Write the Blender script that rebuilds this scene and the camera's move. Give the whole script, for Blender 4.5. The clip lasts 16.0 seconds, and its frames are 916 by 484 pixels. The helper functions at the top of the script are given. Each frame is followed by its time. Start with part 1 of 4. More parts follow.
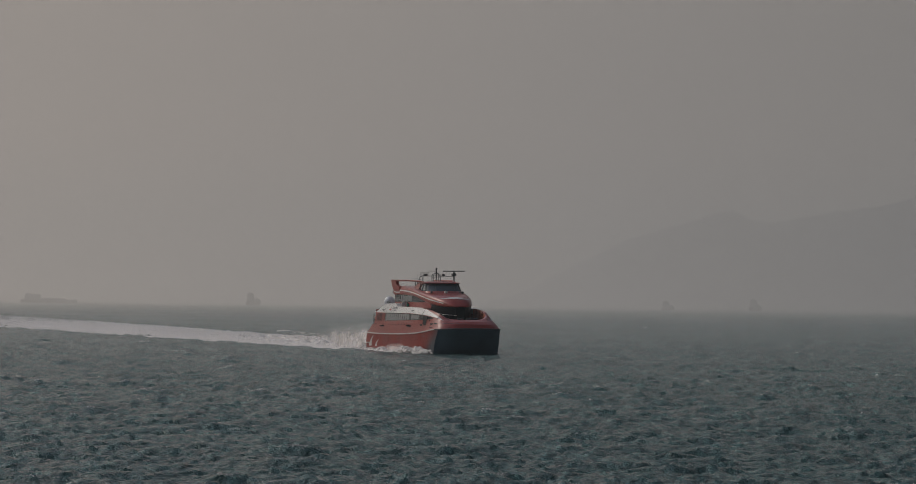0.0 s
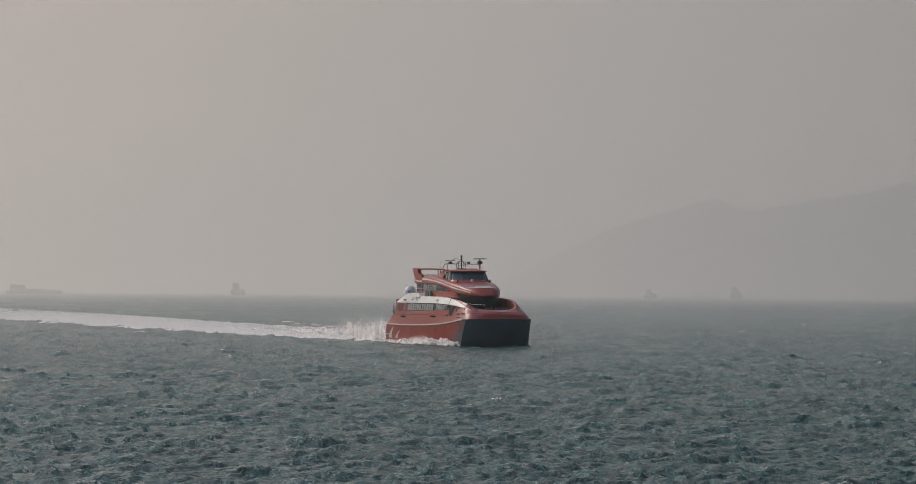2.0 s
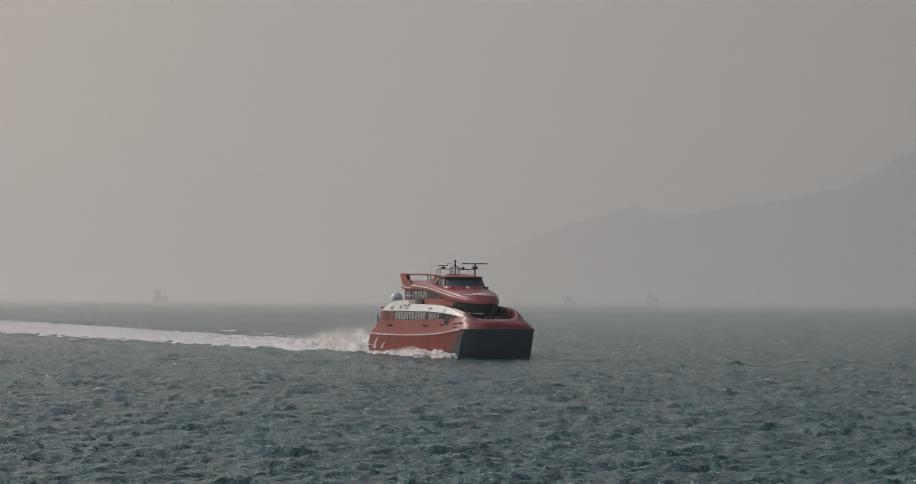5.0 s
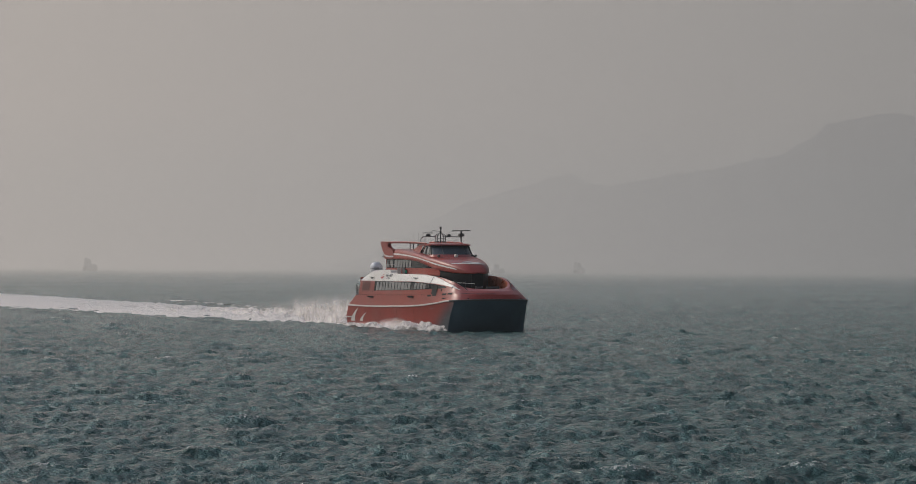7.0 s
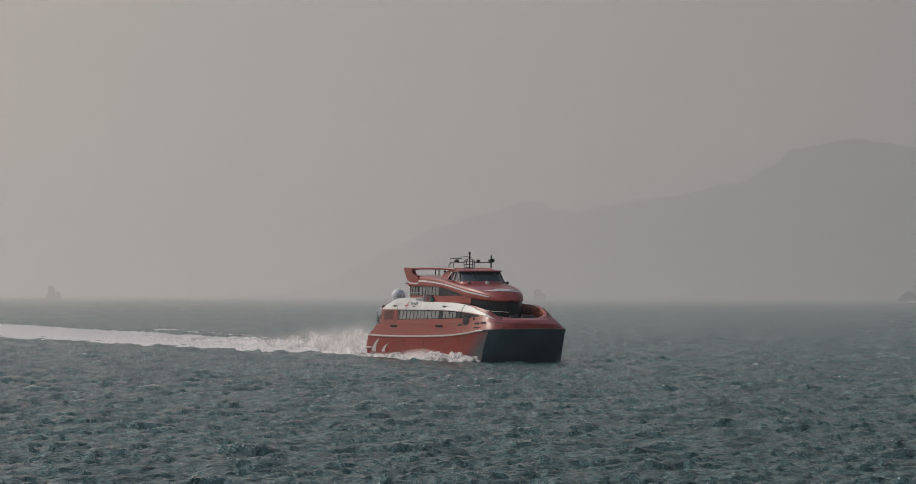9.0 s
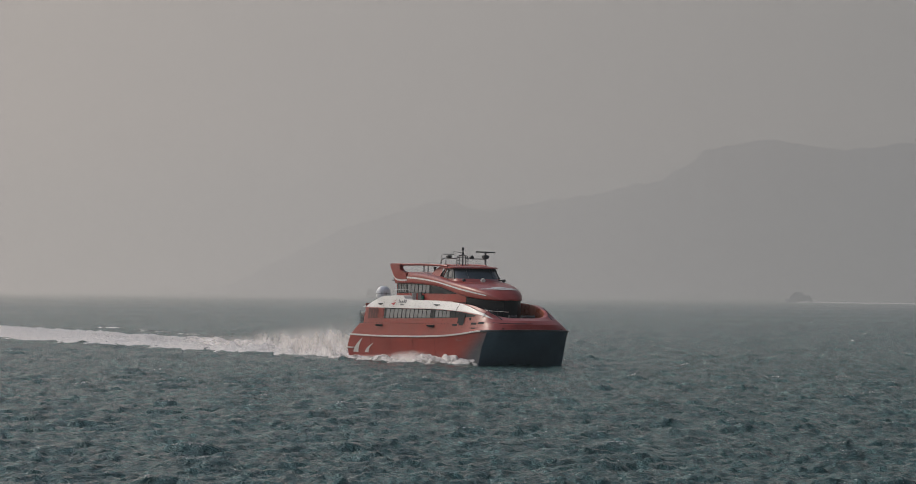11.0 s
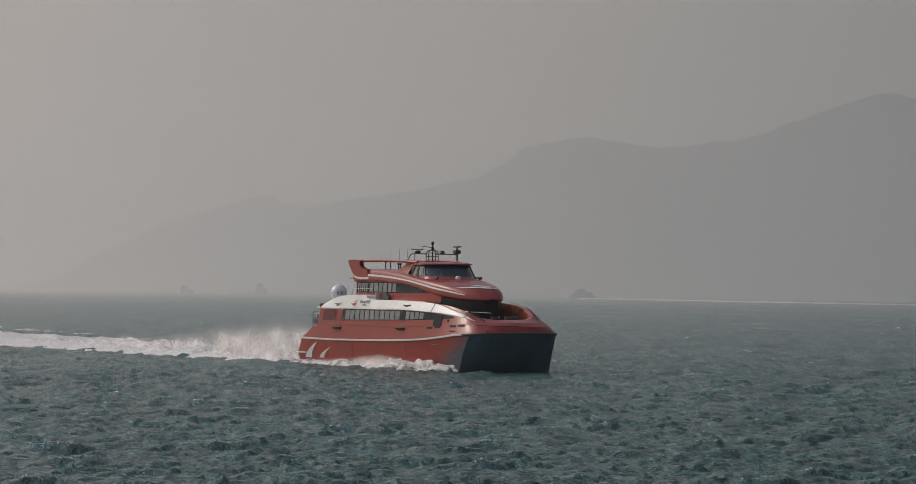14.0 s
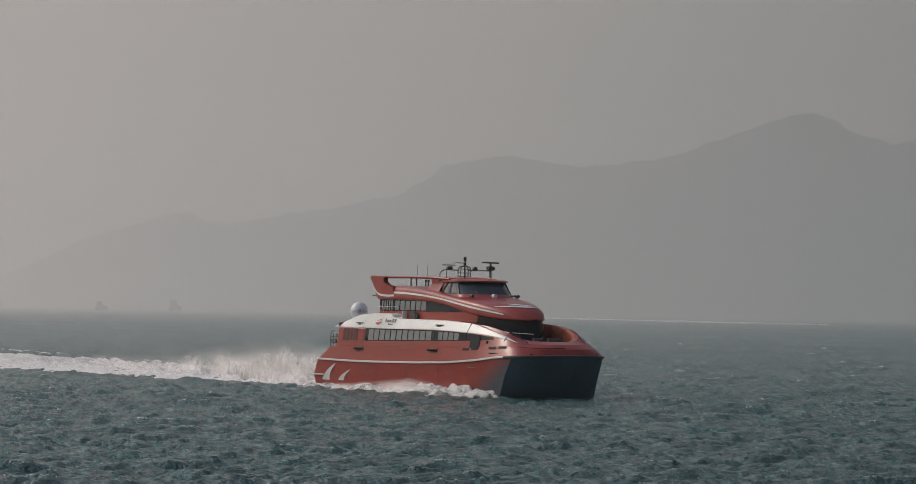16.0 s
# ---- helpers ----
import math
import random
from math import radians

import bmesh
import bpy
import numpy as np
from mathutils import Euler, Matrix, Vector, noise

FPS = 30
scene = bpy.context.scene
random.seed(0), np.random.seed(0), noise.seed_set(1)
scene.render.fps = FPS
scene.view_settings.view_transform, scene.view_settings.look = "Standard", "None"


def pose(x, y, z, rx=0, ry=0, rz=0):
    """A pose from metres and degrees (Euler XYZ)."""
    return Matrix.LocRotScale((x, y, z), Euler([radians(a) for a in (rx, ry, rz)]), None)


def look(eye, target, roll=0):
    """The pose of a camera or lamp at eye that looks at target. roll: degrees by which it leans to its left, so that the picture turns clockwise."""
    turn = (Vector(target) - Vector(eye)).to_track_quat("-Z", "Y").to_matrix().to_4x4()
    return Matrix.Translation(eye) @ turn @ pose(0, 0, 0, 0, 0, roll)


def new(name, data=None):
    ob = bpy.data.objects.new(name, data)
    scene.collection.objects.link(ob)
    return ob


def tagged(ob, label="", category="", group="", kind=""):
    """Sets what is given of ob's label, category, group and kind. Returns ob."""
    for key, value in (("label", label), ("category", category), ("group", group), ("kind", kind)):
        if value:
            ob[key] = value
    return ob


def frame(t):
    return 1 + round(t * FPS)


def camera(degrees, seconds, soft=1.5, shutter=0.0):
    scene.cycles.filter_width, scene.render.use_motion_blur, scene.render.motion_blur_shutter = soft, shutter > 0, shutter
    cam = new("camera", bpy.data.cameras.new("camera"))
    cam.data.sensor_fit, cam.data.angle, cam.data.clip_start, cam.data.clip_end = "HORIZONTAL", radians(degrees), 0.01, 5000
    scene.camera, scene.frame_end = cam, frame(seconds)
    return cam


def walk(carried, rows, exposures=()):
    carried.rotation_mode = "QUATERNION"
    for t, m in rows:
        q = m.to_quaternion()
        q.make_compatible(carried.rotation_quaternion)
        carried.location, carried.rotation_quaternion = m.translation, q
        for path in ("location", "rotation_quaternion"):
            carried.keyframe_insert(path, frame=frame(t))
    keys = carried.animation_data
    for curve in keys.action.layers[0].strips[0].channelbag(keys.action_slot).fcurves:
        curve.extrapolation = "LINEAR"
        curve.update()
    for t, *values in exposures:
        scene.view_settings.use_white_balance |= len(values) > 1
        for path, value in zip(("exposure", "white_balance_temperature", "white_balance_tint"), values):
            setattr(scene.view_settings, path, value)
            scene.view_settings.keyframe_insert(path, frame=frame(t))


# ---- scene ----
EYE = Vector((0, 0, 8.86))


def swing(t):
    """Slow yaw, in degrees, of the vessel that carries the camera, against the far shore."""
    return float(np.interp(t, [0, 4, 8.5, 11.5, 12.5, 14, 16], [0, 0.25, 0.45, 0.38, 0.30, 0.02, -0.14]))


def aim(pan, tilt, roll):
    """Camera pose from degrees: to the right of +Y, above the horizon, lean."""
    a, e = radians(pan), radians(tilt)
    return look(EYE, EYE + Vector((math.sin(a) * math.cos(e), math.cos(a) * math.cos(e), math.sin(e))), roll)


cam = camera(17.52, 16.0, soft=0.6)
PATH = [
    (0, aim(-5.141, 1.103, 0.681)), (0.5, aim(-5.232, 1.194, 0.590)), (1, aim(-5.063, 1.292, 0.510)),
    (1.5, aim(-4.901, 1.157, 0.389)), (2, aim(-4.726, 0.891, 0.403)), (2.5, aim(-4.665, 0.820, 0.458)),
    (3, aim(-4.450, 0.773, 0.377)), (3.5, aim(-4.195, 0.776, 0.370)), (4, aim(-3.944, 0.965, 0.299)),
    (4.5, aim(-3.580, 1.023, 0.275)), (5, aim(-3.081, 1.029, 0.342)), (5.2, aim(-2.844, 1.009, 0.283)),
    (7.3, aim(-1.620, 0.353, 0.360)), (7.5, aim(-1.785, 0.325, 0.357)), (8, aim(-1.503, 0.361, 0.108)),
    (8.5, aim(-1.137, 0.537, 0.232)), (9, aim(-0.918, 0.948, 0.191)), (11.5, aim(1.521, 0.905, 0.543)),
    (12, aim(2.404, 0.395, 0.536)), (12.5, aim(2.841, 0.220, 0.660)), (13, aim(3.292, 0.325, 0.727)),
    (13.5, aim(3.642, 0.740, 0.735)), (14, aim(3.809, 0.890, 0.630)), (14.5, aim(4.157, 1.058, 0.845)),
    (15, aim(4.429, 1.189, 0.840)), (15.5, aim(4.794, 1.296, 0.746)), (16, aim(5.205, 1.259, 0.898)),
]
EXPOSURES = [(0, -0.58), (0.4, -0.42), (0.8, -0.18), (1.2, 0.0), (1.6, 0.07), (2.4, 0.04), (3.2, 0.0), (12.5, 0.0), (14.5, 0.07), (16.0, 0.08)]
walk(cam, [(t, Matrix.Translation(EYE) @ Matrix.Rotation(radians(swing(t)), 4, "Z") @ Matrix.Translation(-EYE) @ m) for t, m in PATH], EXPOSURES)

# ---------------------------------------------------------------- light
SUN_FROM = Vector((-0.70, 0.40, 0.60)).normalized()
HAZE_LEFT, HAZE_MID, HAZE_RIGHT = (0.490, 0.428, 0.382), (0.388, 0.352, 0.326), (0.250, 0.240, 0.231)
scene.cycles.transparent_max_bounces = 48


def link(nt, a, b):
    nt.links.new(a, b)


def node(nt, kind, **values):
    n = nt.nodes.new(kind)
    for key, value in values.items():
        n.inputs[key].default_value = value
    return n


def math_node(nt, op, a, b=None, clamp=False):
    n = nt.nodes.new("ShaderNodeMath")
    n.operation, n.use_clamp = op, clamp
    for i, v in enumerate((a, b)):
        if v is None:
            continue
        if isinstance(v, (int, float)):
            n.inputs[i].default_value = v
        else:
            link(nt, v, n.inputs[i])
    return n.outputs[0]


def ramp(nt, fac, stops, smooth=False):
    n = nt.nodes.new("ShaderNodeValToRGB")
    n.color_ramp.interpolation = "EASE" if smooth else "LINEAR"
    el = n.color_ramp.elements
    while len(el) < len(stops):
        el.new(0.5)
    for e, (p, c) in zip(el, stops):
        e.position = p
        e.color = (c, c, c, 1) if isinstance(c, (int, float)) else (*c, 1)
    if fac is not None:
        link(nt, fac, n.inputs[0])
    return n.outputs[0]


def mix_rgb(nt, fac, a, b, blend="MIX"):
    n = nt.nodes.new("ShaderNodeMix")
    n.data_type, n.blend_type = "RGBA", blend
    for i, v in ((0, fac), (6, a), (7, b)):
        if isinstance(v, (int, float)):
            n.inputs[i].default_value = v
        elif isinstance(v, tuple):
            n.inputs[i].default_value = (*v, 1)
        else:
            link(nt, v, n.inputs[i])
    return n.outputs[2]


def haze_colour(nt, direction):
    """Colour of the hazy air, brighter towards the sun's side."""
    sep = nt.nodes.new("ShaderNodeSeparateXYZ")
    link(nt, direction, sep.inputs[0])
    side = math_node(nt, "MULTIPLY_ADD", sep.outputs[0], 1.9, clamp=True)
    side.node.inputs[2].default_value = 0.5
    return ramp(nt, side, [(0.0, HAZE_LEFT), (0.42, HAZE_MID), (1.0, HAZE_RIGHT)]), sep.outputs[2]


world = bpy.data.worlds.new("hazy_sky")
scene.world = world
world.use_nodes = True
wt = world.node_tree
wt.nodes.clear()
coord = wt.nodes.new("ShaderNodeTexCoord")
low, height = haze_colour(wt, coord.outputs["Generated"])
sky = wt.nodes.new("ShaderNodeTexSky")
sky.sky_type, sky.sun_disc = "NISHITA", False
sky.sun_elevation = math.asin(SUN_FROM.z)
sky.sun_rotation = math.atan2(SUN_FROM.x, SUN_FROM.y)
sky.dust_density, sky.air_density = 2.0, 1.4
bright = ramp(wt, math_node(wt, "MULTIPLY", height, 8.0, True), [(0.0, 0.97), (1.0, 1.11)])
low = mix_rgb(wt, 1.0, low, bright, "MULTIPLY")
spread_x = wt.nodes.new("ShaderNodeSeparateXYZ")
link(wt, coord.outputs["Generated"], spread_x.inputs[0])
aureole = ramp(wt, math_node(wt, "MULTIPLY_ADD", spread_x.outputs[0], 1.2, True), [(0.0, 0.19), (0.5, 0.105), (1.0, 0.04)])
aureole.node.inputs[0].links[0].from_node.inputs[2].default_value = 0.5
dim = mix_rgb(wt, 1.0, sky.outputs[0], aureole, "MULTIPLY")
up = ramp(wt, height, [(0.13, 0.0), (0.6, 0.85)], True)
back = node(wt, "ShaderNodeBackground", Strength=1.0)
link(wt, mix_rgb(wt, up, low, dim), back.inputs[0])
link(wt, back.outputs[0], wt.nodes.new("ShaderNodeOutputWorld").inputs[0])

sun = new("sun", bpy.data.lights.new("sun", "SUN"))
sun.data.energy, sun.data.angle, sun.data.color = 1.25, radians(1.5), (1.0, 0.93, 0.84)
sun.matrix_world = look(SUN_FROM * 300, (0, 0, 0))

# ---------------------------------------------------------------- materials


def material(name, colour, rough=0.5, metal=0.0, vary=0.12, scale=1.2, bump=0.0, coat=0.0, spec=0.5):
    """Painted or plain surface with stains at two scales and fine relief."""
    m = bpy.data.materials.new(name)
    m.use_nodes = True
    nt = m.node_tree
    b = nt.nodes["Principled BSDF"]
    tc = nt.nodes.new("ShaderNodeTexCoord")
    big = node(nt, "ShaderNodeTexNoise", Scale=scale * 0.35, Detail=5.0)
    small = node(nt, "ShaderNodeTexNoise", Scale=scale * 6, Detail=3.0)
    link(nt, tc.outputs["Object"], big.inputs["Vector"])
    link(nt, tc.outputs["Object"], small.inputs["Vector"])
    both = math_node(nt, "ADD", math_node(nt, "MULTIPLY", big.outputs[0], 0.65), math_node(nt, "MULTIPLY", small.outputs[0], 0.35))
    lo = tuple(c * (1 - vary) for c in colour)
    hi = tuple(min(1, c * (1 + vary)) for c in colour)
    link(nt, ramp(nt, both, [(0.3, lo), (0.7, hi)]), b.inputs["Base Color"])
    link(nt, ramp(nt, both, [(0.3, max(0.02, rough - 0.08)), (0.7, min(1, rough + 0.08))]), b.inputs["Roughness"])
    b.inputs["Metallic"].default_value = metal
    b.inputs["Coat Weight"].default_value = coat
    b.inputs["Specular IOR Level"].default_value = spec
    if bump:
        bn = node(nt, "ShaderNodeBump", Strength=bump, Distance=0.02)
        link(nt, small.outputs[0], bn.inputs["Height"])
        link(nt, bn.outputs[0], b.inputs["Normal"])
    return m


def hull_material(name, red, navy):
    """Red topsides with the bow's shade painted in, salt streaks and scuffs low down."""
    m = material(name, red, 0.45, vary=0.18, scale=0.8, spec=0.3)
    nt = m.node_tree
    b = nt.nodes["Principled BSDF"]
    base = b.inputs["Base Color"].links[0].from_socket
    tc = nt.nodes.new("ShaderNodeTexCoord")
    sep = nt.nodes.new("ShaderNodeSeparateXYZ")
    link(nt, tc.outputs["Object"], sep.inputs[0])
    # shade of the turning bow flare put into the colour, further aft low down
    shade_reach = math_node(nt, "SUBTRACT", sep.outputs[0], math_node(nt, "MULTIPLY", sep.outputs[2], 1.8))
    fac = ramp(nt, math_node(nt, "MULTIPLY_ADD", shade_reach, 0.1), [(0.0, 0.0), (0.65, 1.0)], True)
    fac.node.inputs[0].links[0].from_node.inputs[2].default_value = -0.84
    salt = node(nt, "ShaderNodeTexNoise", Scale=1.0, Detail=6.0)
    mp = node(nt, "ShaderNodeMapping", Scale=(0.5, 0.5, 2.5))
    link(nt, tc.outputs["Object"], mp.inputs[0])
    link(nt, mp.outputs[0], salt.inputs["Vector"])
    salted = ramp(nt, salt.outputs[0], [(0.5, 0.0), (0.8, 0.06)])
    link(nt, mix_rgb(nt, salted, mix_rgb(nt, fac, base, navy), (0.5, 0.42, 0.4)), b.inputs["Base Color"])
    return m


def water_material():
    """Dark green water; ripples too small for the mesh tilt its normal."""
    m = bpy.data.materials.new("sea_water")
    m.use_nodes = True
    nt = m.node_tree
    b = nt.nodes["Principled BSDF"]
    tc = nt.nodes.new("ShaderNodeTexCoord")
    heights = []
    for scale, amount, turn, sx, sy in ((0.9, 0.22, 0.1, 1.0, 0.13), (1.1, 0.27, 0.9, 1.0, 1.2), (3.0, 0.20, 0.2, 0.8, 1.0), (8.0, 0.12, 0.6, 0.9, 1.0)):
        mp = node(nt, "ShaderNodeMapping", Rotation=(0, 0, turn), Scale=(sx, sy, 1.0))
        n = node(nt, "ShaderNodeTexNoise", Scale=scale, Detail=2.0, Roughness=0.6)
        link(nt, tc.outputs["Object"], mp.inputs[0])
        link(nt, mp.outputs[0], n.inputs["Vector"])
        heights.append(math_node(nt, "MULTIPLY", n.outputs[0], amount))
    total = heights[0]
    for h in heights[1:]:
        total = math_node(nt, "ADD", total, h)
    bn = node(nt, "ShaderNodeBump", Strength=1.0, Distance=1.0)
    link(nt, total, bn.inputs["Height"])
    link(nt, bn.outputs[0], b.inputs["Normal"])
    # clearer and more turbid water in broad patches
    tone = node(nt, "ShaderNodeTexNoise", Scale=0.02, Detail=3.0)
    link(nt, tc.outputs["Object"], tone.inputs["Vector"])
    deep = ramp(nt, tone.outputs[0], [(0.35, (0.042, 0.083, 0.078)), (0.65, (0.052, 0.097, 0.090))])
    # fine streaks put the bright and dark sides of wavelets into the colour
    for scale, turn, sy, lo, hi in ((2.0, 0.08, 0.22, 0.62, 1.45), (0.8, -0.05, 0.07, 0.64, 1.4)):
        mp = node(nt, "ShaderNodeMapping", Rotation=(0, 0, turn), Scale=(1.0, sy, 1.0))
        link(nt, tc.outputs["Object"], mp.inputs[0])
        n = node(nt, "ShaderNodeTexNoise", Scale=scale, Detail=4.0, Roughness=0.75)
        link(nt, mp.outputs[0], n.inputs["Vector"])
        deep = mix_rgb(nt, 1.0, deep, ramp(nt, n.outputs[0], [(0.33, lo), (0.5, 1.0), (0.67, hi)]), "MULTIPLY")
    # foam on the highest crests; its small flecks also paint in sun glints
    sep = nt.nodes.new("ShaderNodeSeparateXYZ")
    link(nt, tc.outputs["Object"], sep.inputs[0])
    glint_fleck = node(nt, "ShaderNodeTexNoise", Scale=7.5, Detail=3.0, Roughness=0.6)
    link(nt, tc.outputs["Object"], glint_fleck.inputs["Vector"])
    crest = math_node(nt, "ADD", math_node(nt, "MULTIPLY", sep.outputs[2], 0.65), glint_fleck.outputs[0])
    foam = ramp(nt, crest, [(0.84, 0.0), (0.90, 0.75)])
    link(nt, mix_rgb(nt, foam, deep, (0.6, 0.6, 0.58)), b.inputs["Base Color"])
    link(nt, ramp(nt, foam, [(0.0, 0.18), (1.0, 0.8)]), b.inputs["Roughness"])
    b.inputs["IOR"].default_value = 1.333
    b.inputs["Specular IOR Level"].default_value = 0.33
    return m


def foam_material(name, scale, low_cut, high_cut, stretch=(1, 1, 1)):
    """White churned water; holes show the sea between the streaks."""
    m = bpy.data.materials.new(name)
    m.use_nodes = True
    nt = m.node_tree
    b = nt.nodes["Principled BSDF"]
    out = nt.nodes["Material Output"]
    tc = nt.nodes.new("ShaderNodeTexCoord")
    mp = node(nt, "ShaderNodeMapping", Scale=stretch)
    link(nt, tc.outputs["Object"], mp.inputs[0])
    n = node(nt, "ShaderNodeTexNoise", Scale=scale, Detail=7.0, Roughness=0.65)
    link(nt, mp.outputs[0], n.inputs["Vector"])
    fine = node(nt, "ShaderNodeTexNoise", Scale=scale * 9, Detail=4.0)
    link(nt, mp.outputs[0], fine.inputs["Vector"])
    link(nt, ramp(nt, fine.outputs[0], [(0.3, (0.40, 0.385, 0.38)), (0.68, (0.80, 0.745, 0.71))]), b.inputs["Base Color"])
    b.inputs["Roughness"].default_value = 0.85
    bn = node(nt, "ShaderNodeBump", Strength=0.7, Distance=0.3)
    link(nt, fine.outputs[0], bn.inputs["Height"])
    link(nt, bn.outputs[0], b.inputs["Normal"])
    cover = n.outputs[0]
    uv = nt.nodes.new("ShaderNodeUVMap")
    sep = nt.nodes.new("ShaderNodeSeparateXYZ")
    link(nt, uv.outputs[0], sep.inputs[0])
    # u: how thick the foam lies there, from the mesh
    cover = math_node(nt, "ADD", cover, math_node(nt, "SUBTRACT", sep.outputs[0], 0.5))
    alpha = ramp(nt, cover, [(low_cut, 0.0), (high_cut, 1.0)])
    clear = nt.nodes.new("ShaderNodeBsdfTransparent")
    mx = nt.nodes.new("ShaderNodeMixShader")
    link(nt, alpha, mx.inputs[0])
    link(nt, clear.outputs[0], mx.inputs[1])
    link(nt, b.outputs[0], mx.inputs[2])
    link(nt, mx.outputs[0], out.inputs[0])
    return m


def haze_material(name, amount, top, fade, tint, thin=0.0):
    """Haze imitated by a glowing see-through sheet: thins out between top and top + fade metres, and away from the sun.
    """
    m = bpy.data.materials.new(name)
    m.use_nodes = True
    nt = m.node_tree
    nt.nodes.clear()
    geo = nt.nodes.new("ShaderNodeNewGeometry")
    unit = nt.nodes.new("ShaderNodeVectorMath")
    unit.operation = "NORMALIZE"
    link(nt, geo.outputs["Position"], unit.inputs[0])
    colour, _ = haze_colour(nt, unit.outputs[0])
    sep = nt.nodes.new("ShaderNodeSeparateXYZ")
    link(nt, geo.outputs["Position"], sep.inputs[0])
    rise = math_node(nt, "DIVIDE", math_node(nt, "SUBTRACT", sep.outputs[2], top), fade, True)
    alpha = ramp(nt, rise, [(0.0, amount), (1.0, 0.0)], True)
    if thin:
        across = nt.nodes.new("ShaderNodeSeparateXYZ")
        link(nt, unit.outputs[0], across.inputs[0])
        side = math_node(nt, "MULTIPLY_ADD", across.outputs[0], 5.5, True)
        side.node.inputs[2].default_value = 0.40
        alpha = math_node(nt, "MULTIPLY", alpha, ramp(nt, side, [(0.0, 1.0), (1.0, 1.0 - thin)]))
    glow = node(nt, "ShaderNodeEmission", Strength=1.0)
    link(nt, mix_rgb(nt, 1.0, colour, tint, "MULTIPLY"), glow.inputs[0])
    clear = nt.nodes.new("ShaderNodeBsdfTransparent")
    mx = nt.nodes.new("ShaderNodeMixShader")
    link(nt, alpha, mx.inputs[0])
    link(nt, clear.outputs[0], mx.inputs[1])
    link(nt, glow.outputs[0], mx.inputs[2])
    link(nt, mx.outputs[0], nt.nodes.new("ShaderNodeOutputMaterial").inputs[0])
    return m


def mist_material():
    """Spray hanging in the air: drops scatter alike whichever way the sheet leans."""
    m = bpy.data.materials.new("spray_mist")
    m.use_nodes = True
    nt = m.node_tree
    nt.nodes.clear()
    tc = nt.nodes.new("ShaderNodeTexCoord")
    info = nt.nodes.new("ShaderNodeObjectInfo")
    at = nt.nodes.new("ShaderNodeVectorMath")
    link(nt, tc.outputs["Object"], at.inputs[0])
    link(nt, math_node(nt, "MULTIPLY", info.outputs["Random"], 60.0), at.inputs[1])
    clump = node(nt, "ShaderNodeTexNoise", Scale=0.32, Detail=4.0, Roughness=0.55)
    grain = node(nt, "ShaderNodeTexNoise", Scale=2.6, Detail=3.0)
    link(nt, at.outputs[0], clump.inputs["Vector"])
    link(nt, at.outputs[0], grain.inputs["Vector"])
    uv = nt.nodes.new("ShaderNodeUVMap")
    sep = nt.nodes.new("ShaderNodeSeparateXYZ")
    link(nt, uv.outputs[0], sep.inputs[0])
    thick = ramp(nt, math_node(nt, "ADD", math_node(nt, "MULTIPLY", clump.outputs[0], 0.88), math_node(nt, "MULTIPLY", grain.outputs[0], 0.12)), [(0.30, 0.10), (0.62, 1.0)], True)
    alpha = math_node(nt, "MULTIPLY", math_node(nt, "MULTIPLY", sep.outputs[0], thick), 0.72, True)
    even = node(nt, "ShaderNodeCombineXYZ", X=-0.40, Y=-0.10, Z=0.9)
    skin = node(nt, "ShaderNodeBsdfDiffuse", Color=(0.88, 0.82, 0.78, 1))
    link(nt, even.outputs[0], skin.inputs["Normal"])
    clear = nt.nodes.new("ShaderNodeBsdfTransparent")
    mx = nt.nodes.new("ShaderNodeMixShader")
    link(nt, alpha, mx.inputs[0])
    link(nt, clear.outputs[0], mx.inputs[1])
    link(nt, skin.outputs[0], mx.inputs[2])
    link(nt, mx.outputs[0], nt.nodes.new("ShaderNodeOutputMaterial").inputs[0])
    return m


RED = (0.240, 0.037, 0.026)
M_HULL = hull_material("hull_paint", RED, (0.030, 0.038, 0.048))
M_RED = material("red_paint", RED, 0.34, vary=0.18, coat=0.12, spec=0.32)
M_COPPER = material("copper_red_paint", (0.45, 0.13, 0.07), 0.3, metal=0.25, coat=0.3)
M_WHITE = material("white_paint", (0.55, 0.535, 0.51), 0.40, vary=0.10, coat=0.2)
M_NAVY = material("navy_antifouling", (0.080, 0.114, 0.148), 0.5, vary=0.25, scale=0.6)
M_GLASS = material("tinted_glass", (0.014, 0.018, 0.020), 0.12, vary=0.2, spec=0.16)
M_SCREEN = material("tinted_windscreen", (0.045, 0.052, 0.056), 0.12, vary=0.3, scale=0.8, spec=0.6)
M_SMOKE = material("smoked_black_glass", (0.012, 0.013, 0.014), 0.35, vary=0.3, spec=0.25)
M_PANE = material("pale_pane_glass", (0.15, 0.155, 0.155), 0.12, vary=0.2, scale=3, spec=0.7)
M_BLACK = material("black_rubber", (0.02, 0.021, 0.023), 0.7, vary=0.3, spec=0.15)
M_GREY = material("grey_metal", (0.22, 0.22, 0.22), 0.42, metal=0.6, vary=0.2)
M_DARK = material("dark_metal", (0.06, 0.06, 0.062), 0.5, metal=0.3, vary=0.2)
M_DECK = material("deck_paint", (0.16, 0.07, 0.06), 0.8, vary=0.2, bump=0.3)
M_DOME = material("radome_grey", (0.58, 0.58, 0.60), 0.4, vary=0.05)
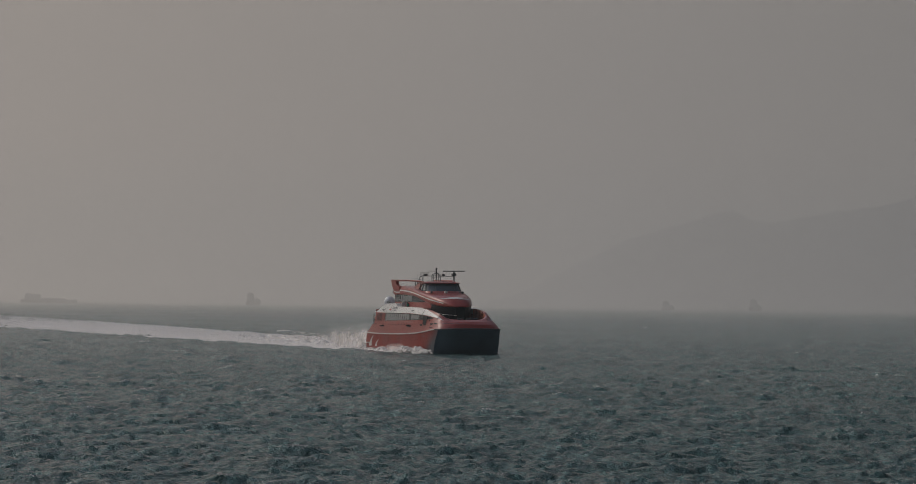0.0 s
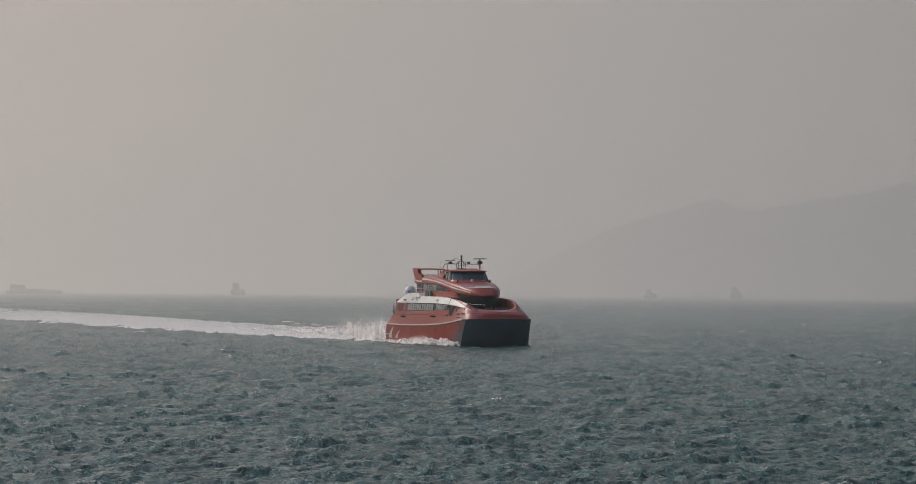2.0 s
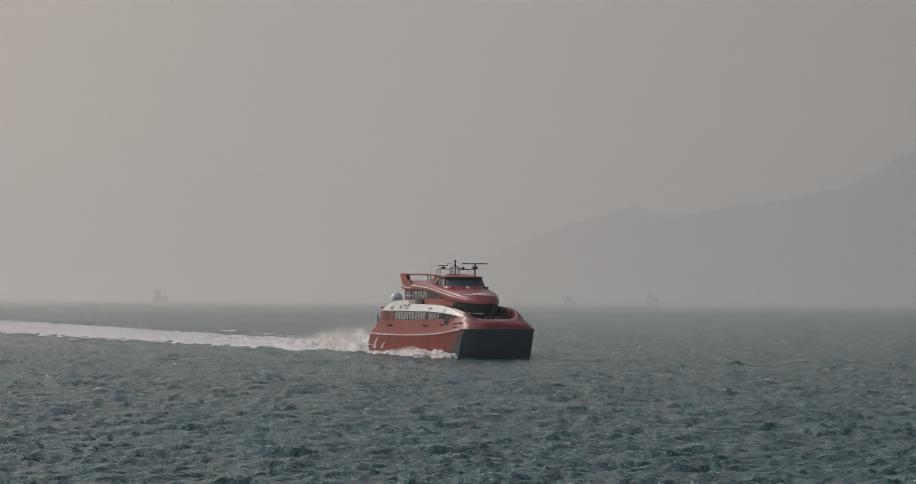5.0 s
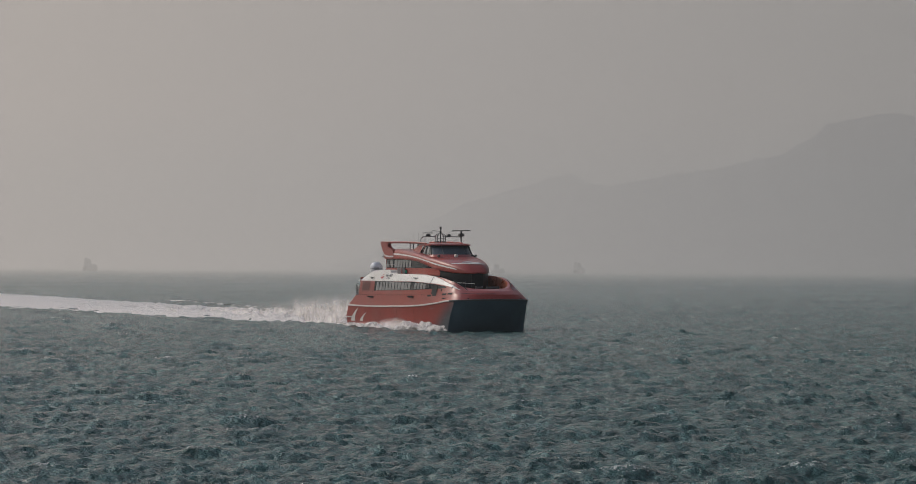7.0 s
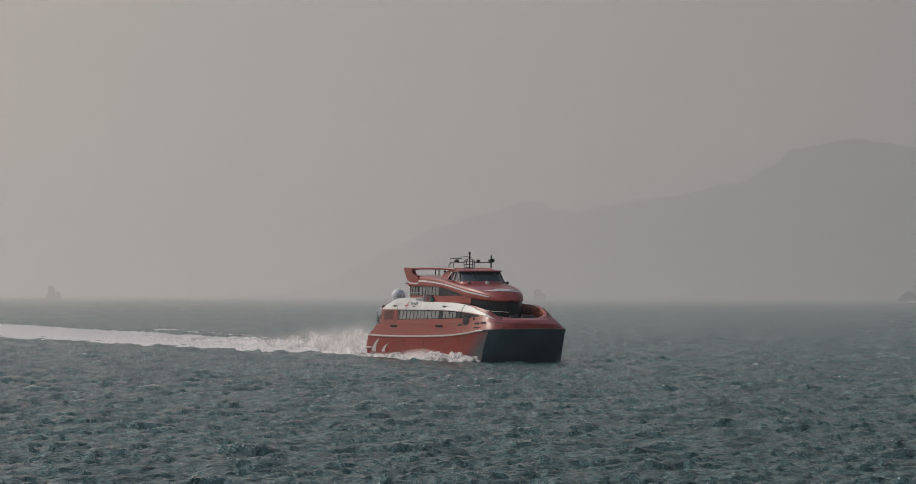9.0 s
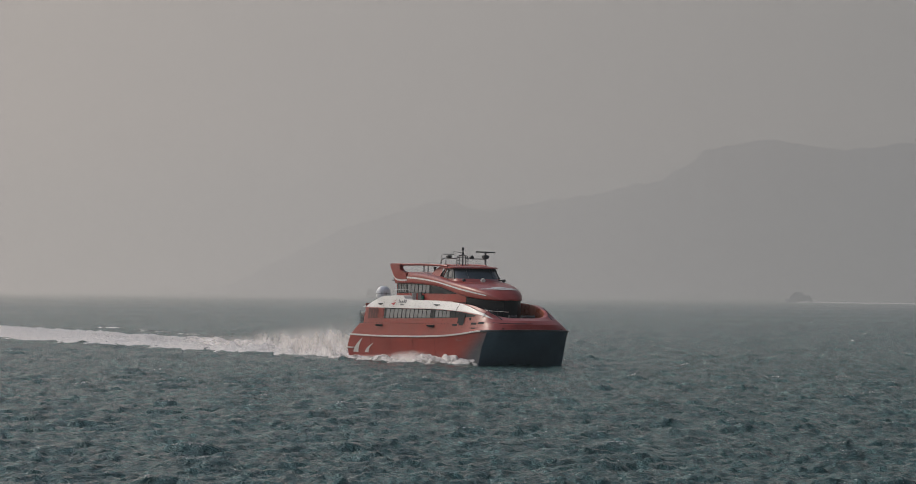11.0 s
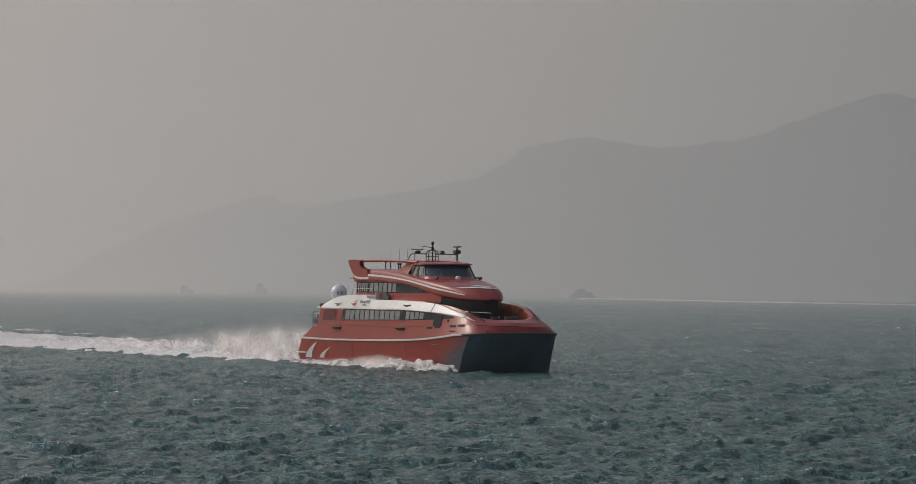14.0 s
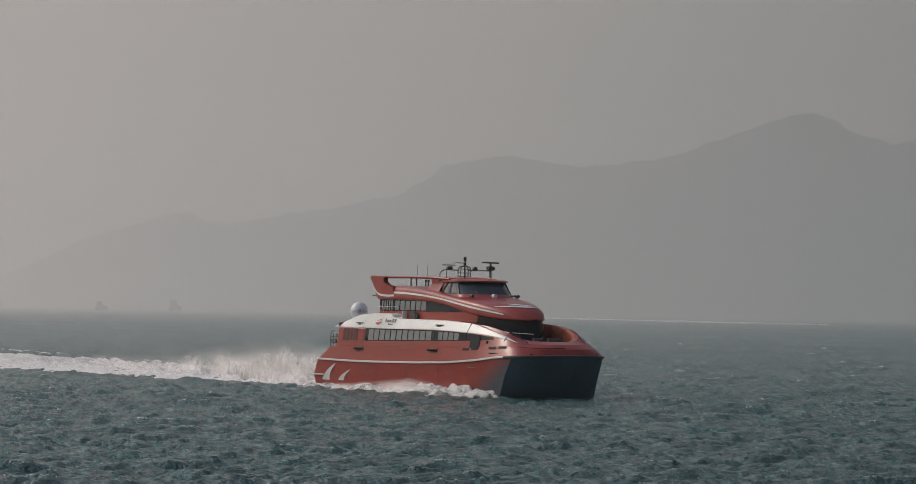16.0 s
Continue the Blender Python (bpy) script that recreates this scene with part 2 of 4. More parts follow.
M_LOUVRE = material("dark_red_louvre", (0.075, 0.013, 0.011), 0.5)
M_MARK = material("red_mark", (0.35, 0.03, 0.03), 0.5)
M_GREEN = material("green_lens", (0.02, 0.22, 0.14), 0.2)
M_INK = material("grey_lettering", (0.12, 0.12, 0.13), 0.5)
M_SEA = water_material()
M_WAKE = foam_material("wake_foam", 0.35, 0.42, 0.56, (0.5, 1.6, 1))
M_BOWFOAM = foam_material("bow_wave_foam", 0.9, 0.40, 0.60, (0.8, 1.4, 1))
M_MIST = mist_material()
# the hills' base colour carries the blue of distant haze
M_HILL = material("hazed_hillside", (0.036, 0.048, 0.078), 0.95, vary=0.4, scale=0.01, spec=0.1)
M_FAR = material("weathered_ship_paint", (0.17, 0.19, 0.22), 0.6, vary=0.3)

# ---------------------------------------------------------------- mesh helpers


def part(name, bm, mat, parent=None, label=""):
    """Links a bmesh as one mesh object under a thing or a part."""
    me = bpy.data.meshes.new(name)
    bmesh.ops.recalc_face_normals(bm, faces=bm.faces)
    bm.to_mesh(me)
    bm.free()
    me.materials.append(mat)
    ob = new(name, me)
    ob.parent = parent
    if label:
        tagged(ob, label)
    return ob


def shared(name, me, parent, m=None):
    ob = new(name, me)
    ob.parent = parent
    if m is not None:
        ob.matrix_basis = m
    return ob


def smooth(ob, angle=40):
    ob.data.polygons.foreach_set("use_smooth", [True] * len(ob.data.polygons))
    ob.data.set_sharp_from_angle(angle=radians(angle))
    return ob


def grid_bm(rows, keep=None, mirror=False):
    """Faces over a grid of points; keep(i, j) picks cells; mirror adds the port side."""
    bm = bmesh.new()
    for sign in ((1, -1) if mirror else (1,)):
        vs = {}
        for i in range(len(rows) - 1):
            for j in range(len(rows[0]) - 1):
                if keep and not keep(i, j):
                    continue
                quad = []
                for a, b in ((i, j), (i + 1, j), (i + 1, j + 1), (i, j + 1)):
                    if (a, b) not in vs:
                        x, y, z = rows[a][b]
                        vs[a, b] = bm.verts.new((x, y * sign, z))
                    quad.append(vs[a, b])
                try:
                    bm.faces.new(quad if sign > 0 else quad[::-1])
                except ValueError:
                    pass
    bmesh.ops.remove_doubles(bm, verts=bm.verts, dist=0.002)
    return bm


def thicken(ob, t):
    mod = ob.modifiers.new("thickness", "SOLIDIFY")
    mod.thickness, mod.offset = t, -1
    return ob


def box_bm(x0, y0, z0, x1, y1, z1, bevel=0.0):
    bm = bmesh.new()
    bmesh.ops.create_cube(bm, size=1)
    bmesh.ops.scale(bm, vec=(abs(x1 - x0), abs(y1 - y0), abs(z1 - z0)), verts=bm.verts)
    bmesh.ops.translate(bm, vec=((x0 + x1) / 2, (y0 + y1) / 2, (z0 + z1) / 2), verts=bm.verts)
    if bevel:
        bmesh.ops.bevel(bm, geom=list(bm.edges), offset=bevel, segments=2, affect="EDGES")
    return bm


def tube_into(bm, pts, r, sides=6):
    """A pipe along the points, with closed ends."""
    pts = [Vector(p) for p in pts]
    rings = []
    for k, p in enumerate(pts):
        d = (pts[min(k + 1, len(pts) - 1)] - pts[max(k - 1, 0)]).normalized()
        side = d.cross(Vector((0, 0, 1)) if abs(d.z) < 0.9 else Vector((1, 0, 0))).normalized()
        over = d.cross(side)
        rings.append([bm.verts.new(p + r * (math.cos(a) * side + math.sin(a) * over))
                      for a in (2 * math.pi * s / sides for s in range(sides))])
    for a, b in zip(rings, rings[1:]):
        for s in range(sides):
            bm.faces.new((a[s], a[(s + 1) % sides], b[(s + 1) % sides], b[s]))
    bm.faces.new(rings[0][::-1])
    bm.faces.new(rings[-1])
    return bm


def tube_bm(pts, r, sides=6):
    return tube_into(bmesh.new(), pts, r, sides)


def lathe_bm(profile, at=(0, 0, 0), sides=20):
    """Turns (radius, height) pairs round an upright axis."""
    bm = bmesh.new()
    rows = [[(at[0] + r * math.cos(a), at[1] + r * math.sin(a), at[2] + z)
             for a in (2 * math.pi * s / sides for s in range(sides + 1))] for r, z in profile]
    bm.free()
    return grid_bm(rows)


def extrude_bm(outline, y0, y1):
    """A plate: an outline in x and z drawn out from y0 to y1."""
    bm = bmesh.new()
    a = [bm.verts.new((x, y0, z)) for x, z in outline]
    b = [bm.verts.new((x, y1, z)) for x, z in outline]
    bm.faces.new(a)
    bm.faces.new(b[::-1])
    for k in range(len(a)):
        n = (k + 1) % len(a)
        bm.faces.new((a[k], b[k], b[n], a[n]))
    return bm


def spline(knots, n):
    """Points along a smooth line through the knots (any dimension)."""
    p = np.array(knots, float)
    out = []
    q = np.vstack([2 * p[0] - p[1], p, 2 * p[-1] - p[-2]])
    for u in np.linspace(0, len(p) - 1, n):
        k = min(int(u), len(p) - 2)
        f = u - k
        a, b, c, d = q[k:k + 4]
        out.append(0.5 * (2 * b + (c - a) * f + (2 * a - 5 * b + 4 * c - d) * f * f + (3 * b - a - 3 * c + d) * f ** 3))
    return np.array(out)


def lerp(x, xs, ys):
    return float(np.interp(x, xs, ys))


# ---------------------------------------------------------------- sea
def wave_height(x, y, dt):
    """Wind sea as a sum of sharp-crested waves, left out where they are too short for the mesh."""
    rng = np.random.default_rng(4)
    h = np.zeros_like(x)
    rad = np.hypot(x, y) + 1e-6
    rx, ry = x / rad, y / rad
    for k in range(70):
        length = 0.45 * (7.5 / 0.45) ** (k / 69)
        turn = radians(-75) + rng.normal() * 0.7
        num = 2 * math.pi / length
        kx, ky = num * math.cos(turn), num * math.sin(turn)
        amp = 0.0115 * length ** 0.65 * rng.uniform(0.5, 1.4)
        carry = np.clip(2.0 - np.abs(-kx * ry + ky * rx) * dt * rad / 1.1, 0, 1) * np.clip(1.6 - rad / (900 * length), 0, 1)
        ph = kx * x + ky * y + rng.uniform(0, 6.28)
        h += amp * carry * (np.sin(ph) + 0.3 * np.cos(2 * ph))
    # a low running swell under the chop
    for length, way in ((6.0, -62), (7.6, -70), (9.5, -58), (12.0, -66), (15.0, -75)):
        kx, ky = 2 * math.pi / length * math.cos(radians(way)), 2 * math.pi / length * math.sin(radians(way))
        ph = kx * x + ky * y + rng.uniform(0, 6.28) + 1.2 * np.sin(x * 0.05 + length) + 1.2 * np.sin(y * 0.021 + 2 * length)
        h += 0.045 * np.clip(2.0 - rad / 900, 0, 1) * (np.sin(ph) + 0.3 * np.cos(2 * ph))
    return h


def sea():
    fine = np.linspace(-16.5, 16.5, 1250)
    coarse = np.linspace(16.5, 343.5, 60)[1:-1]
    ang = np.radians(np.concatenate([fine, coarse]))
    drop = np.linspace(0.101, 0.00185, 760)          # metres below eye per metre away
    drop = drop + np.random.default_rng(9).uniform(-0.4, 0.4, 760) * (drop[0] - drop[1])
    radii = np.concatenate([[0.02, 10, 25, 50, 70], EYE.z / drop])
    dt = np.gradient(np.concatenate([ang, [2 * math.pi + ang[0]]]))[:-1]
    R, A = np.meshgrid(radii, ang, indexing="ij")
    DT = np.meshgrid(radii, dt, indexing="ij")[1]
    X, Y = R * np.sin(A), R * np.cos(A)
    Z = wave_height(X, Y, DT)
    n, m = R.shape
    co = np.stack([X, Y, Z], -1).reshape(-1, 3)
    i, j = np.meshgrid(np.arange(n - 1), np.arange(m), indexing="ij")
    k = (j + 1) % m
    quads = np.stack([i * m + j, i * m + k, (i + 1) * m + k, (i + 1) * m + j], -1).reshape(-1, 4)[:, ::-1]
    me = bpy.data.meshes.new("water")
    me.vertices.add(len(co))
    me.vertices.foreach_set("co", co.ravel())
    me.loops.add(quads.size)
    me.loops.foreach_set("vertex_index", quads.ravel().astype(np.int32))
    me.polygons.add(len(quads))
    me.polygons.foreach_set("loop_start", np.arange(0, quads.size, 4, dtype=np.int32))
    me.polygons.foreach_set("use_smooth", np.ones(len(quads), bool))
    me.update(calc_edges=True)
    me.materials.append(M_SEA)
    return tagged(new("water", me), "dark green choppy sea with small wind waves", "sea", kind="structure")


water = sea()

# ---------------------------------------------------------------- hills and haze
RIDGE = [(-5.0, -0.1), (-4.0, 0.1), (-2.8, 0.72), (-1.7, 1.22), (-0.1, 1.64), (1.0, 1.5), (2.4, 1.78), (4.0, 2.1), (5.1, 2.65),
         (6.2, 2.93), (7.7, 2.75), (9.5, 2.99), (10.9, 3.5), (12.1, 3.8), (13.4, 3.3), (16.0, 2.9), (22.0, 2.2), (30.0, 0.6)]


def hills():
    line = spline(RIDGE, 260)
    rows = []
    for az, el in line:
        a = radians(az)
        base = 4250
        col = []
        for k in range(15):
            s = k / 14
            far = base - 350 + 700 * s
            rough = 18 * noise.noise((az * 0.9, s * 4, 0)) + 9 * noise.noise((az * 3.1, s * 9, 4))
            crest = base * math.tan(radians(el)) + 8.8 + 5 * noise.noise((az * 3.7, 0, 7))
            shape = math.sin(min(1, s / 0.5) * math.pi / 2) ** 1.2 if s <= 0.5 else 1 - ((s - 0.5) / 0.5) ** 2 * 0.6
            z = crest * shape + rough * math.sin(s * math.pi) * (0 if abs(s - 0.5) < 0.04 else 1) * min(1, max(0, el) / 1.0)
            col.append((far * math.sin(a), far * math.cos(a), max(z, -3)))
        rows.append(col)
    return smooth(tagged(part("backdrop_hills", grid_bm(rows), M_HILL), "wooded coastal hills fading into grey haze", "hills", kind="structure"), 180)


hills()


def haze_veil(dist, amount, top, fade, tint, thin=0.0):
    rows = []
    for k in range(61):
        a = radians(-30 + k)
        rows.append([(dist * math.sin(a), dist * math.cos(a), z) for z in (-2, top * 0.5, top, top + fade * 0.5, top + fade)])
    ob = part("haze_glow_sheet", grid_bm(rows), haze_material("haze", amount, top, fade, tint, thin))
    return tagged(ob, "glowing see-through sheet standing in for pale warm grey sea haze", "haze", kind="structure")


# glowing sheets stand in for air that thickens with distance, warmer the further off
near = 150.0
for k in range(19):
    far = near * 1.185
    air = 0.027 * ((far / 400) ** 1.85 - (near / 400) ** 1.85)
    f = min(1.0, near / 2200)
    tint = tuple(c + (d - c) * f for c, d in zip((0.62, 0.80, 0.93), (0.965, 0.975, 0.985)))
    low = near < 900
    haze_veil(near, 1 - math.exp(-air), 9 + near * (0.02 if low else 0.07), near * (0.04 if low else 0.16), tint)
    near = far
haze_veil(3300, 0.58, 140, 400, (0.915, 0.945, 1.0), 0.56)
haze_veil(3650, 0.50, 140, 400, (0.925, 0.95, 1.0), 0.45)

# ---------------------------------------------------------------- the ferry
SHIP = tagged(new("catamaran_ferry"), "red and white high-speed catamaran ferry planing over the sea", "ferry")

# half stations of the lower hull: strake, side, waterline, bottom
LOWER = [
    [(-22.8, 5.75, 2.85), (-23.9, 5.70, 1.2), (-23.5, 5.60, 0), (-23.3, 5.2, -1.2)],
    [(-14, 5.88, 2.80), (-14, 5.75, 1.4), (-14, 5.60, 0), (-14, 5.2, -1.2)],
    [(-6, 5.90, 2.87), (-6, 5.74, 1.4), (-6, 5.58, 0), (-6, 5.1, -1.2)],
    [(0, 5.90, 2.97), (0, 5.72, 1.5), (0, 5.55, 0), (0, 5.1, -1.2)],
    [(8, 5.88, 3.20), (8, 5.60, 1.6), (8, 5.40, 0), (7.8, 5.0, -1.2)],
    [(13, 5.75, 3.52), (12.7, 5.45, 1.7), (12, 5.30, 0), (11.6, 4.95, -1.2)],
    [(17, 5.55, 3.88), (15.8, 5.45, 1.9), (14.8, 5.40, 0), (14.4, 5.2, -1.2)],
    [(19.9, 5.28, 4.0), (18.7, 5.45, 2.0), (17.9, 5.50, 0), (17.5, 5.3, -1.2)],
]
# half stations of the upper shell: strake, sheer, foot of the white band, shoulder, inner edge
UPPER = [
    [(-22.8, 5.75, 2.85), (-19.7, 5.65, 4.34), (-19.5, 5.35, 6.50), (-19.4, 4.7, 6.75), (-19.4, 3.0, 6.85)],
    [(-18, 5.86, 2.81), (-17.5, 5.70, 4.32), (-17.3, 5.42, 6.46), (-17.0, 4.85, 7.25), (-17.0, 3.0, 7.50)],
    [(-14, 5.88, 2.80), (-14, 5.72, 4.30), (-14, 5.45, 6.42), (-13.6, 4.95, 7.85), (-13.6, 3.0, 8.00)],
    [(-10, 5.89, 2.83), (-10, 5.74, 4.32), (-10, 5.48, 6.40), (-10, 5.0, 7.98), (-10, 3.0, 8.08)],
    [(-6.8, 5.90, 2.86), (-6.8, 5.75, 4.35), (-6.8, 5.50, 6.40), (-6.8, 5.0, 7.98), (-6.8, 3.0, 8.02)],
    [(-5.5, 5.90, 2.88), (-5.5, 5.75, 4.37), (-5.5, 5.50, 6.41), (-5.5, 5.0, 7.54), (-5.5, 3.0, 7.50)],
    [(0, 5.90, 2.97), (0, 5.75, 4.45), (0, 5.50, 6.44), (0, 5.0, 7.48), (0, 3.0, 7.50)],
    [(4, 5.90, 3.07), (4, 5.72, 4.53), (4, 5.48, 6.45), (4, 4.95, 7.42), (4, 3.0, 7.45)],
    [(8, 5.88, 3.20), (8, 5.65, 4.62), (8, 5.40, 6.36), (8, 4.85, 7.32), (8, 4.35, 7.30)],
    [(13, 5.75, 3.52), (13, 5.40, 4.85), (13, 5.10, 6.17), (13, 4.55, 7.02), (12.9, 4.15, 6.98)],
    [(17, 5.55, 3.88), (17, 5.02, 5.05), (16.9, 4.62, 5.80), (16.6, 4.1, 6.42), (16.3, 3.75, 6.36)],
    [(19.9, 5.28, 4.0), (19.3, 4.65, 4.9), (18.7, 4.15, 5.45), (17.9, 3.5, 5.90), (17.5, 3.2, 5.86)],
    [(21.1, 4.35, 4.05), (20.4, 3.80, 4.82), (19.6, 3.30, 5.30), (18.6, 2.7, 5.65), (18.2, 2.4, 5.60)],
    [(21.7, 2.70, 4.10), (21.1, 2.40, 4.80), (20.2, 2.00, 5.25), (19.1, 1.6, 5.55), (18.7, 1.5, 5.50)],
    [(21.9, 0.00, 4.13), (21.3, 0.00, 4.80), (20.5, 0.00, 5.25), (19.3, 0.0, 5.52), (18.9, 0.0, 5.47)],
]


def spread(stations, n, per):
    """Fine grid over the stations: n along, per cells between neighbours of a station."""
    lines = [spline([s[k] for s in stations], n) for k in range(len(stations[0]))]
    rows = []
    for i in range(n):
        row = []
        for a, b in zip(lines, lines[1:]):
            for k in range(per):
                row.append(tuple(a[i] + (b[i] - a[i]) * k / per))
        row.append(tuple(lines[-1][i]))
        rows.append(row)
    return rows


def starboard(rows):
    return [[(x, -y, z) for x, y, z in r] for r in rows]


LOW = starboard(spread(LOWER, 57, 3))
PER = 14
UP = starboard(spread(UPPER, 211, PER))
UP_A = np.array(UP)


def shell(x, z, out=0.0):
    """The starboard side of the upper shell at x and height z, moved out by some metres."""
    k = int(np.clip(np.searchsorted(UP_A[:165, PER, 0], x), 1, 164))
    a, b = UP_A[k - 1, :3 * PER + 1], UP_A[k, :3 * PER + 1]
    f = (x - a[PER, 0]) / max(1e-6, b[PER, 0] - a[PER, 0])
    c = a + (b - a) * min(1.0, max(0.0, f))
    y = float(np.interp(z, c[:, 2], c[:, 1]))
    return Vector((x, y - out, z))


def ferry_hull():
    hull = smooth(part("hull", grid_bm(LOW, mirror=True), M_HULL, SHIP, "red hull side with painted-in bow shade, wet and salt-streaked"), 60)
    # tunnel, bow front and bottoms between the two hulls
    front = []
    for k in range(25):
        y = -5.28 + 10.56 * k / 24
        rim = lerp(abs(y), [0, 2.7, 4.35, 5.28], [21.9, 21.7, 21.1, 19.9])
        arch = 1 - (abs(y) / 5.28) ** 4
        front.append([(rim, y, lerp(abs(y), [0, 5.28], [4.13, 4.0])),
                      (rim - 0.4, y, 3.5),
                      (lerp(arch, [0, 1], [18.7, rim - 1.4]), y * lerp(arch, [0, 1], [1.03, 1]), lerp(arch, [0, 1], [2.0, 2.3])),
                      (lerp(arch, [0, 1], [17.9, rim - 2.8]), y * lerp(arch, [0, 1], [1.04, 1]), lerp(arch, [0, 1], [0.0, 0.5])),
                      (lerp(arch, [0, 1], [17.5, 16.5]), y, lerp(arch, [0, 1], [-1.2, -1.0]))])
    smooth(part("bow_tunnel", grid_bm(front), M_NAVY, SHIP, "dark navy arched bow between the twin hulls"), 60)
    inner = []
    for x in np.linspace(-23.3, 17.2, 20):
        w = lerp(x, [-23, 6, 17.2], [2.6, 3.0, 4.9])
        inner.append([(x, -5.0, -1.2), (x, -w, -1.1), (x, -w + 0.3, 1.3), (x, 0, 1.6)])
    smooth(part("tunnel_lining", grid_bm(inner, mirror=True), M_NAVY, SHIP), 40)
    tr = [(-23.3, -1.2), (-23.5, 0), (-23.9, 1.2), (-22.8, 2.85), (-19.7, 4.34)]
    rows = [[(x, s * 5.66, z) for s in (-1, -0.5, 0, 0.5, 1)] for x, z in tr]
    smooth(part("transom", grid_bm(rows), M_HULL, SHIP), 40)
    # rubbing strake along the knuckle
    line = [Vector(r[0]) for r in UP]
    for sign in (1, -1):
        rows = []
        for k, p in enumerate(line):
            q = Vector((p.x, p.y * sign, p.z))
            d = Vector((line[min(k + 1, len(line) - 1)] - line[max(k - 1, 0)]))
            o = Vector((-d.y, d.x, 0)).normalized() * (-1)
            o = Vector((o.x, o.y * sign, 0))
            rows.append([q + o * -0.02 + Vector((0, 0, 0.11)), q + o * 0.10 + Vector((0, 0, 0.08)),
                         q + o * 0.10 - Vector((0, 0, 0.08)), q + o * -0.02 - Vector((0, 0, 0.11))])
        rows = [[tuple(v) for v in r] for r in rows]
        side = [r for r in rows if r[1][0] < 18.6]
        smooth(part("rubbing_strake", grid_bm(side), M_WHITE, SHIP, "white rubbing strake along the hull knuckle"), 30)
        smooth(part("bow_fender", grid_bm(rows[len(side) - 1:]), M_DARK, SHIP, "dark grey rubber fender round the bow"), 30)
    # two white blades on the quarter
    for x0, z0, x1, z1, w in ((-21.3, 0.55, -18.2, 2.45, 1.4), (-17.4, 0.6, -14.6, 1.85, 1.0)):
        rows = []
        for k in range(11):
            s = k / 10
            x = x0 + (x1 - x0) * s ** 1.7
            z = z0 + (z1 - z0) * s
            half = w * (1 - s) ** 0.7 + 0.04
            y = -lerp(z, [0, 1.3, 2.85], [5.62, 5.76, 5.90]) - 0.03
            rows.append([(x - half * 0.3, y, z), (x + half, y, z)])
        part("white_blade_mark", grid_bm(rows), M_WHITE, hull)
    return hull


def ferry_shell():
    n = len(UP)

    def white(i, j):
        x = UP[i][PER][0]
        return 2 * PER <= j and x < 19.4 and (j - 2 * PER) < PER * lerp(x, [7, 11, 15, 18, 19.4], [2.1, 0.95, 0.55, 0.3, 0.08])
    red = smooth(part("side_shell", grid_bm(UP, lambda i, j: not white(i, j) and not (PER <= j < 2 * PER and UP[i][PER][0] < -18.5), True), M_RED, SHIP, "glossy red upper hull and side wall"), 35)
    thicken(red, 0.08)
    band = smooth(part("roof_band", grid_bm(UP, white, True), M_WHITE, SHIP, "white curved roof shoulder tapering to the bow"), 35)
    thicken(band, 0.08)
    # roof of the main deck and the sunken foredeck
    roof = [[(x, y, z - 0.02) for y in np.linspace(-3.2, 3.2, 7)] for x, z in ((-19.4, 6.85), (-17, 7.5), (-13.6, 8.0), (-6.9, 8.03), (-5.6, 7.5), (4, 7.45), (8, 7.4))]
    part("main_roof", grid_bm(roof), M_WHITE, SHIP)
    inner = [UP[i] for i in range(n) if UP[i][4 * PER][0] > 7.9]
    well = []
    for r in inner:
        x, y, z = r[4 * PER]
        well.append([(x, y, z), (x - 0.05, y + (0.12 if y < -0.2 else 0), z - 0.3), (x - 0.1, y * 0.96, 5.0)])
    smooth(part("foredeck_bulwark", grid_bm(well, mirror=True), M_COPPER, SHIP, "copper red inner face of the foredeck bulwark"), 40)
    deck = []
    for r in inner:
        x, y, z = r[4 * PER]
        deck.append([(x - 0.1, y * 0.97 * s, 5.05) for s in (1, 0.5, 0, -0.5, -1)])
    part("foredeck", grid_bm(deck), M_DECK, SHIP)
    # closing wall aft
    rows = [[(-18.5, y, 4.3), (-18.5, y, 5.4), (-18.45, y, 6.4), (-18.4, y, 6.95)] for y in np.linspace(-5.4, 5.4, 9)]
    part("aft_bulkhead", grid_bm(rows), M_RED, SHIP)
    aft_deck = [[(x, y, 4.33) for y in np.linspace(-5.6, 5.6, 5)] for x in (-19.75, -18.4)]
    part("aft_deck", grid_bm(aft_deck), M_DECK, SHIP)


def pane_mesh(x0, x1, z0a, z1a, z0b, z1b, out, surface):
    """A slightly thick pane on the shell between two uprights."""
    rows = []
    for k in range(6):
        s = k / 5
        x = x0 + (x1 - x0) * s
        lo, hi = z0a + (z0b - z0a) * s, z1a + (z1b - z1a) * s
        rows.append([tuple(surface(x, lo, -0.02))] + [tuple(surface(x, lo + (hi - lo) * v, out)) for v in (0, 0.25, 0.5, 0.75, 1)] + [tuple(surface(x, hi, -0.02))])
    return grid_bm(rows)


def upper_wall(x, z, out=0.0):
    """The starboard wall of the upper deckhouse."""
    y = 3.82 if x < 4 else 3.82 * math.sqrt(max(0.05, 1 - ((x - 4) / 11.5) ** 2))
    return Vector((x, -y + 0.05 * (z - 8.3) - out, z))


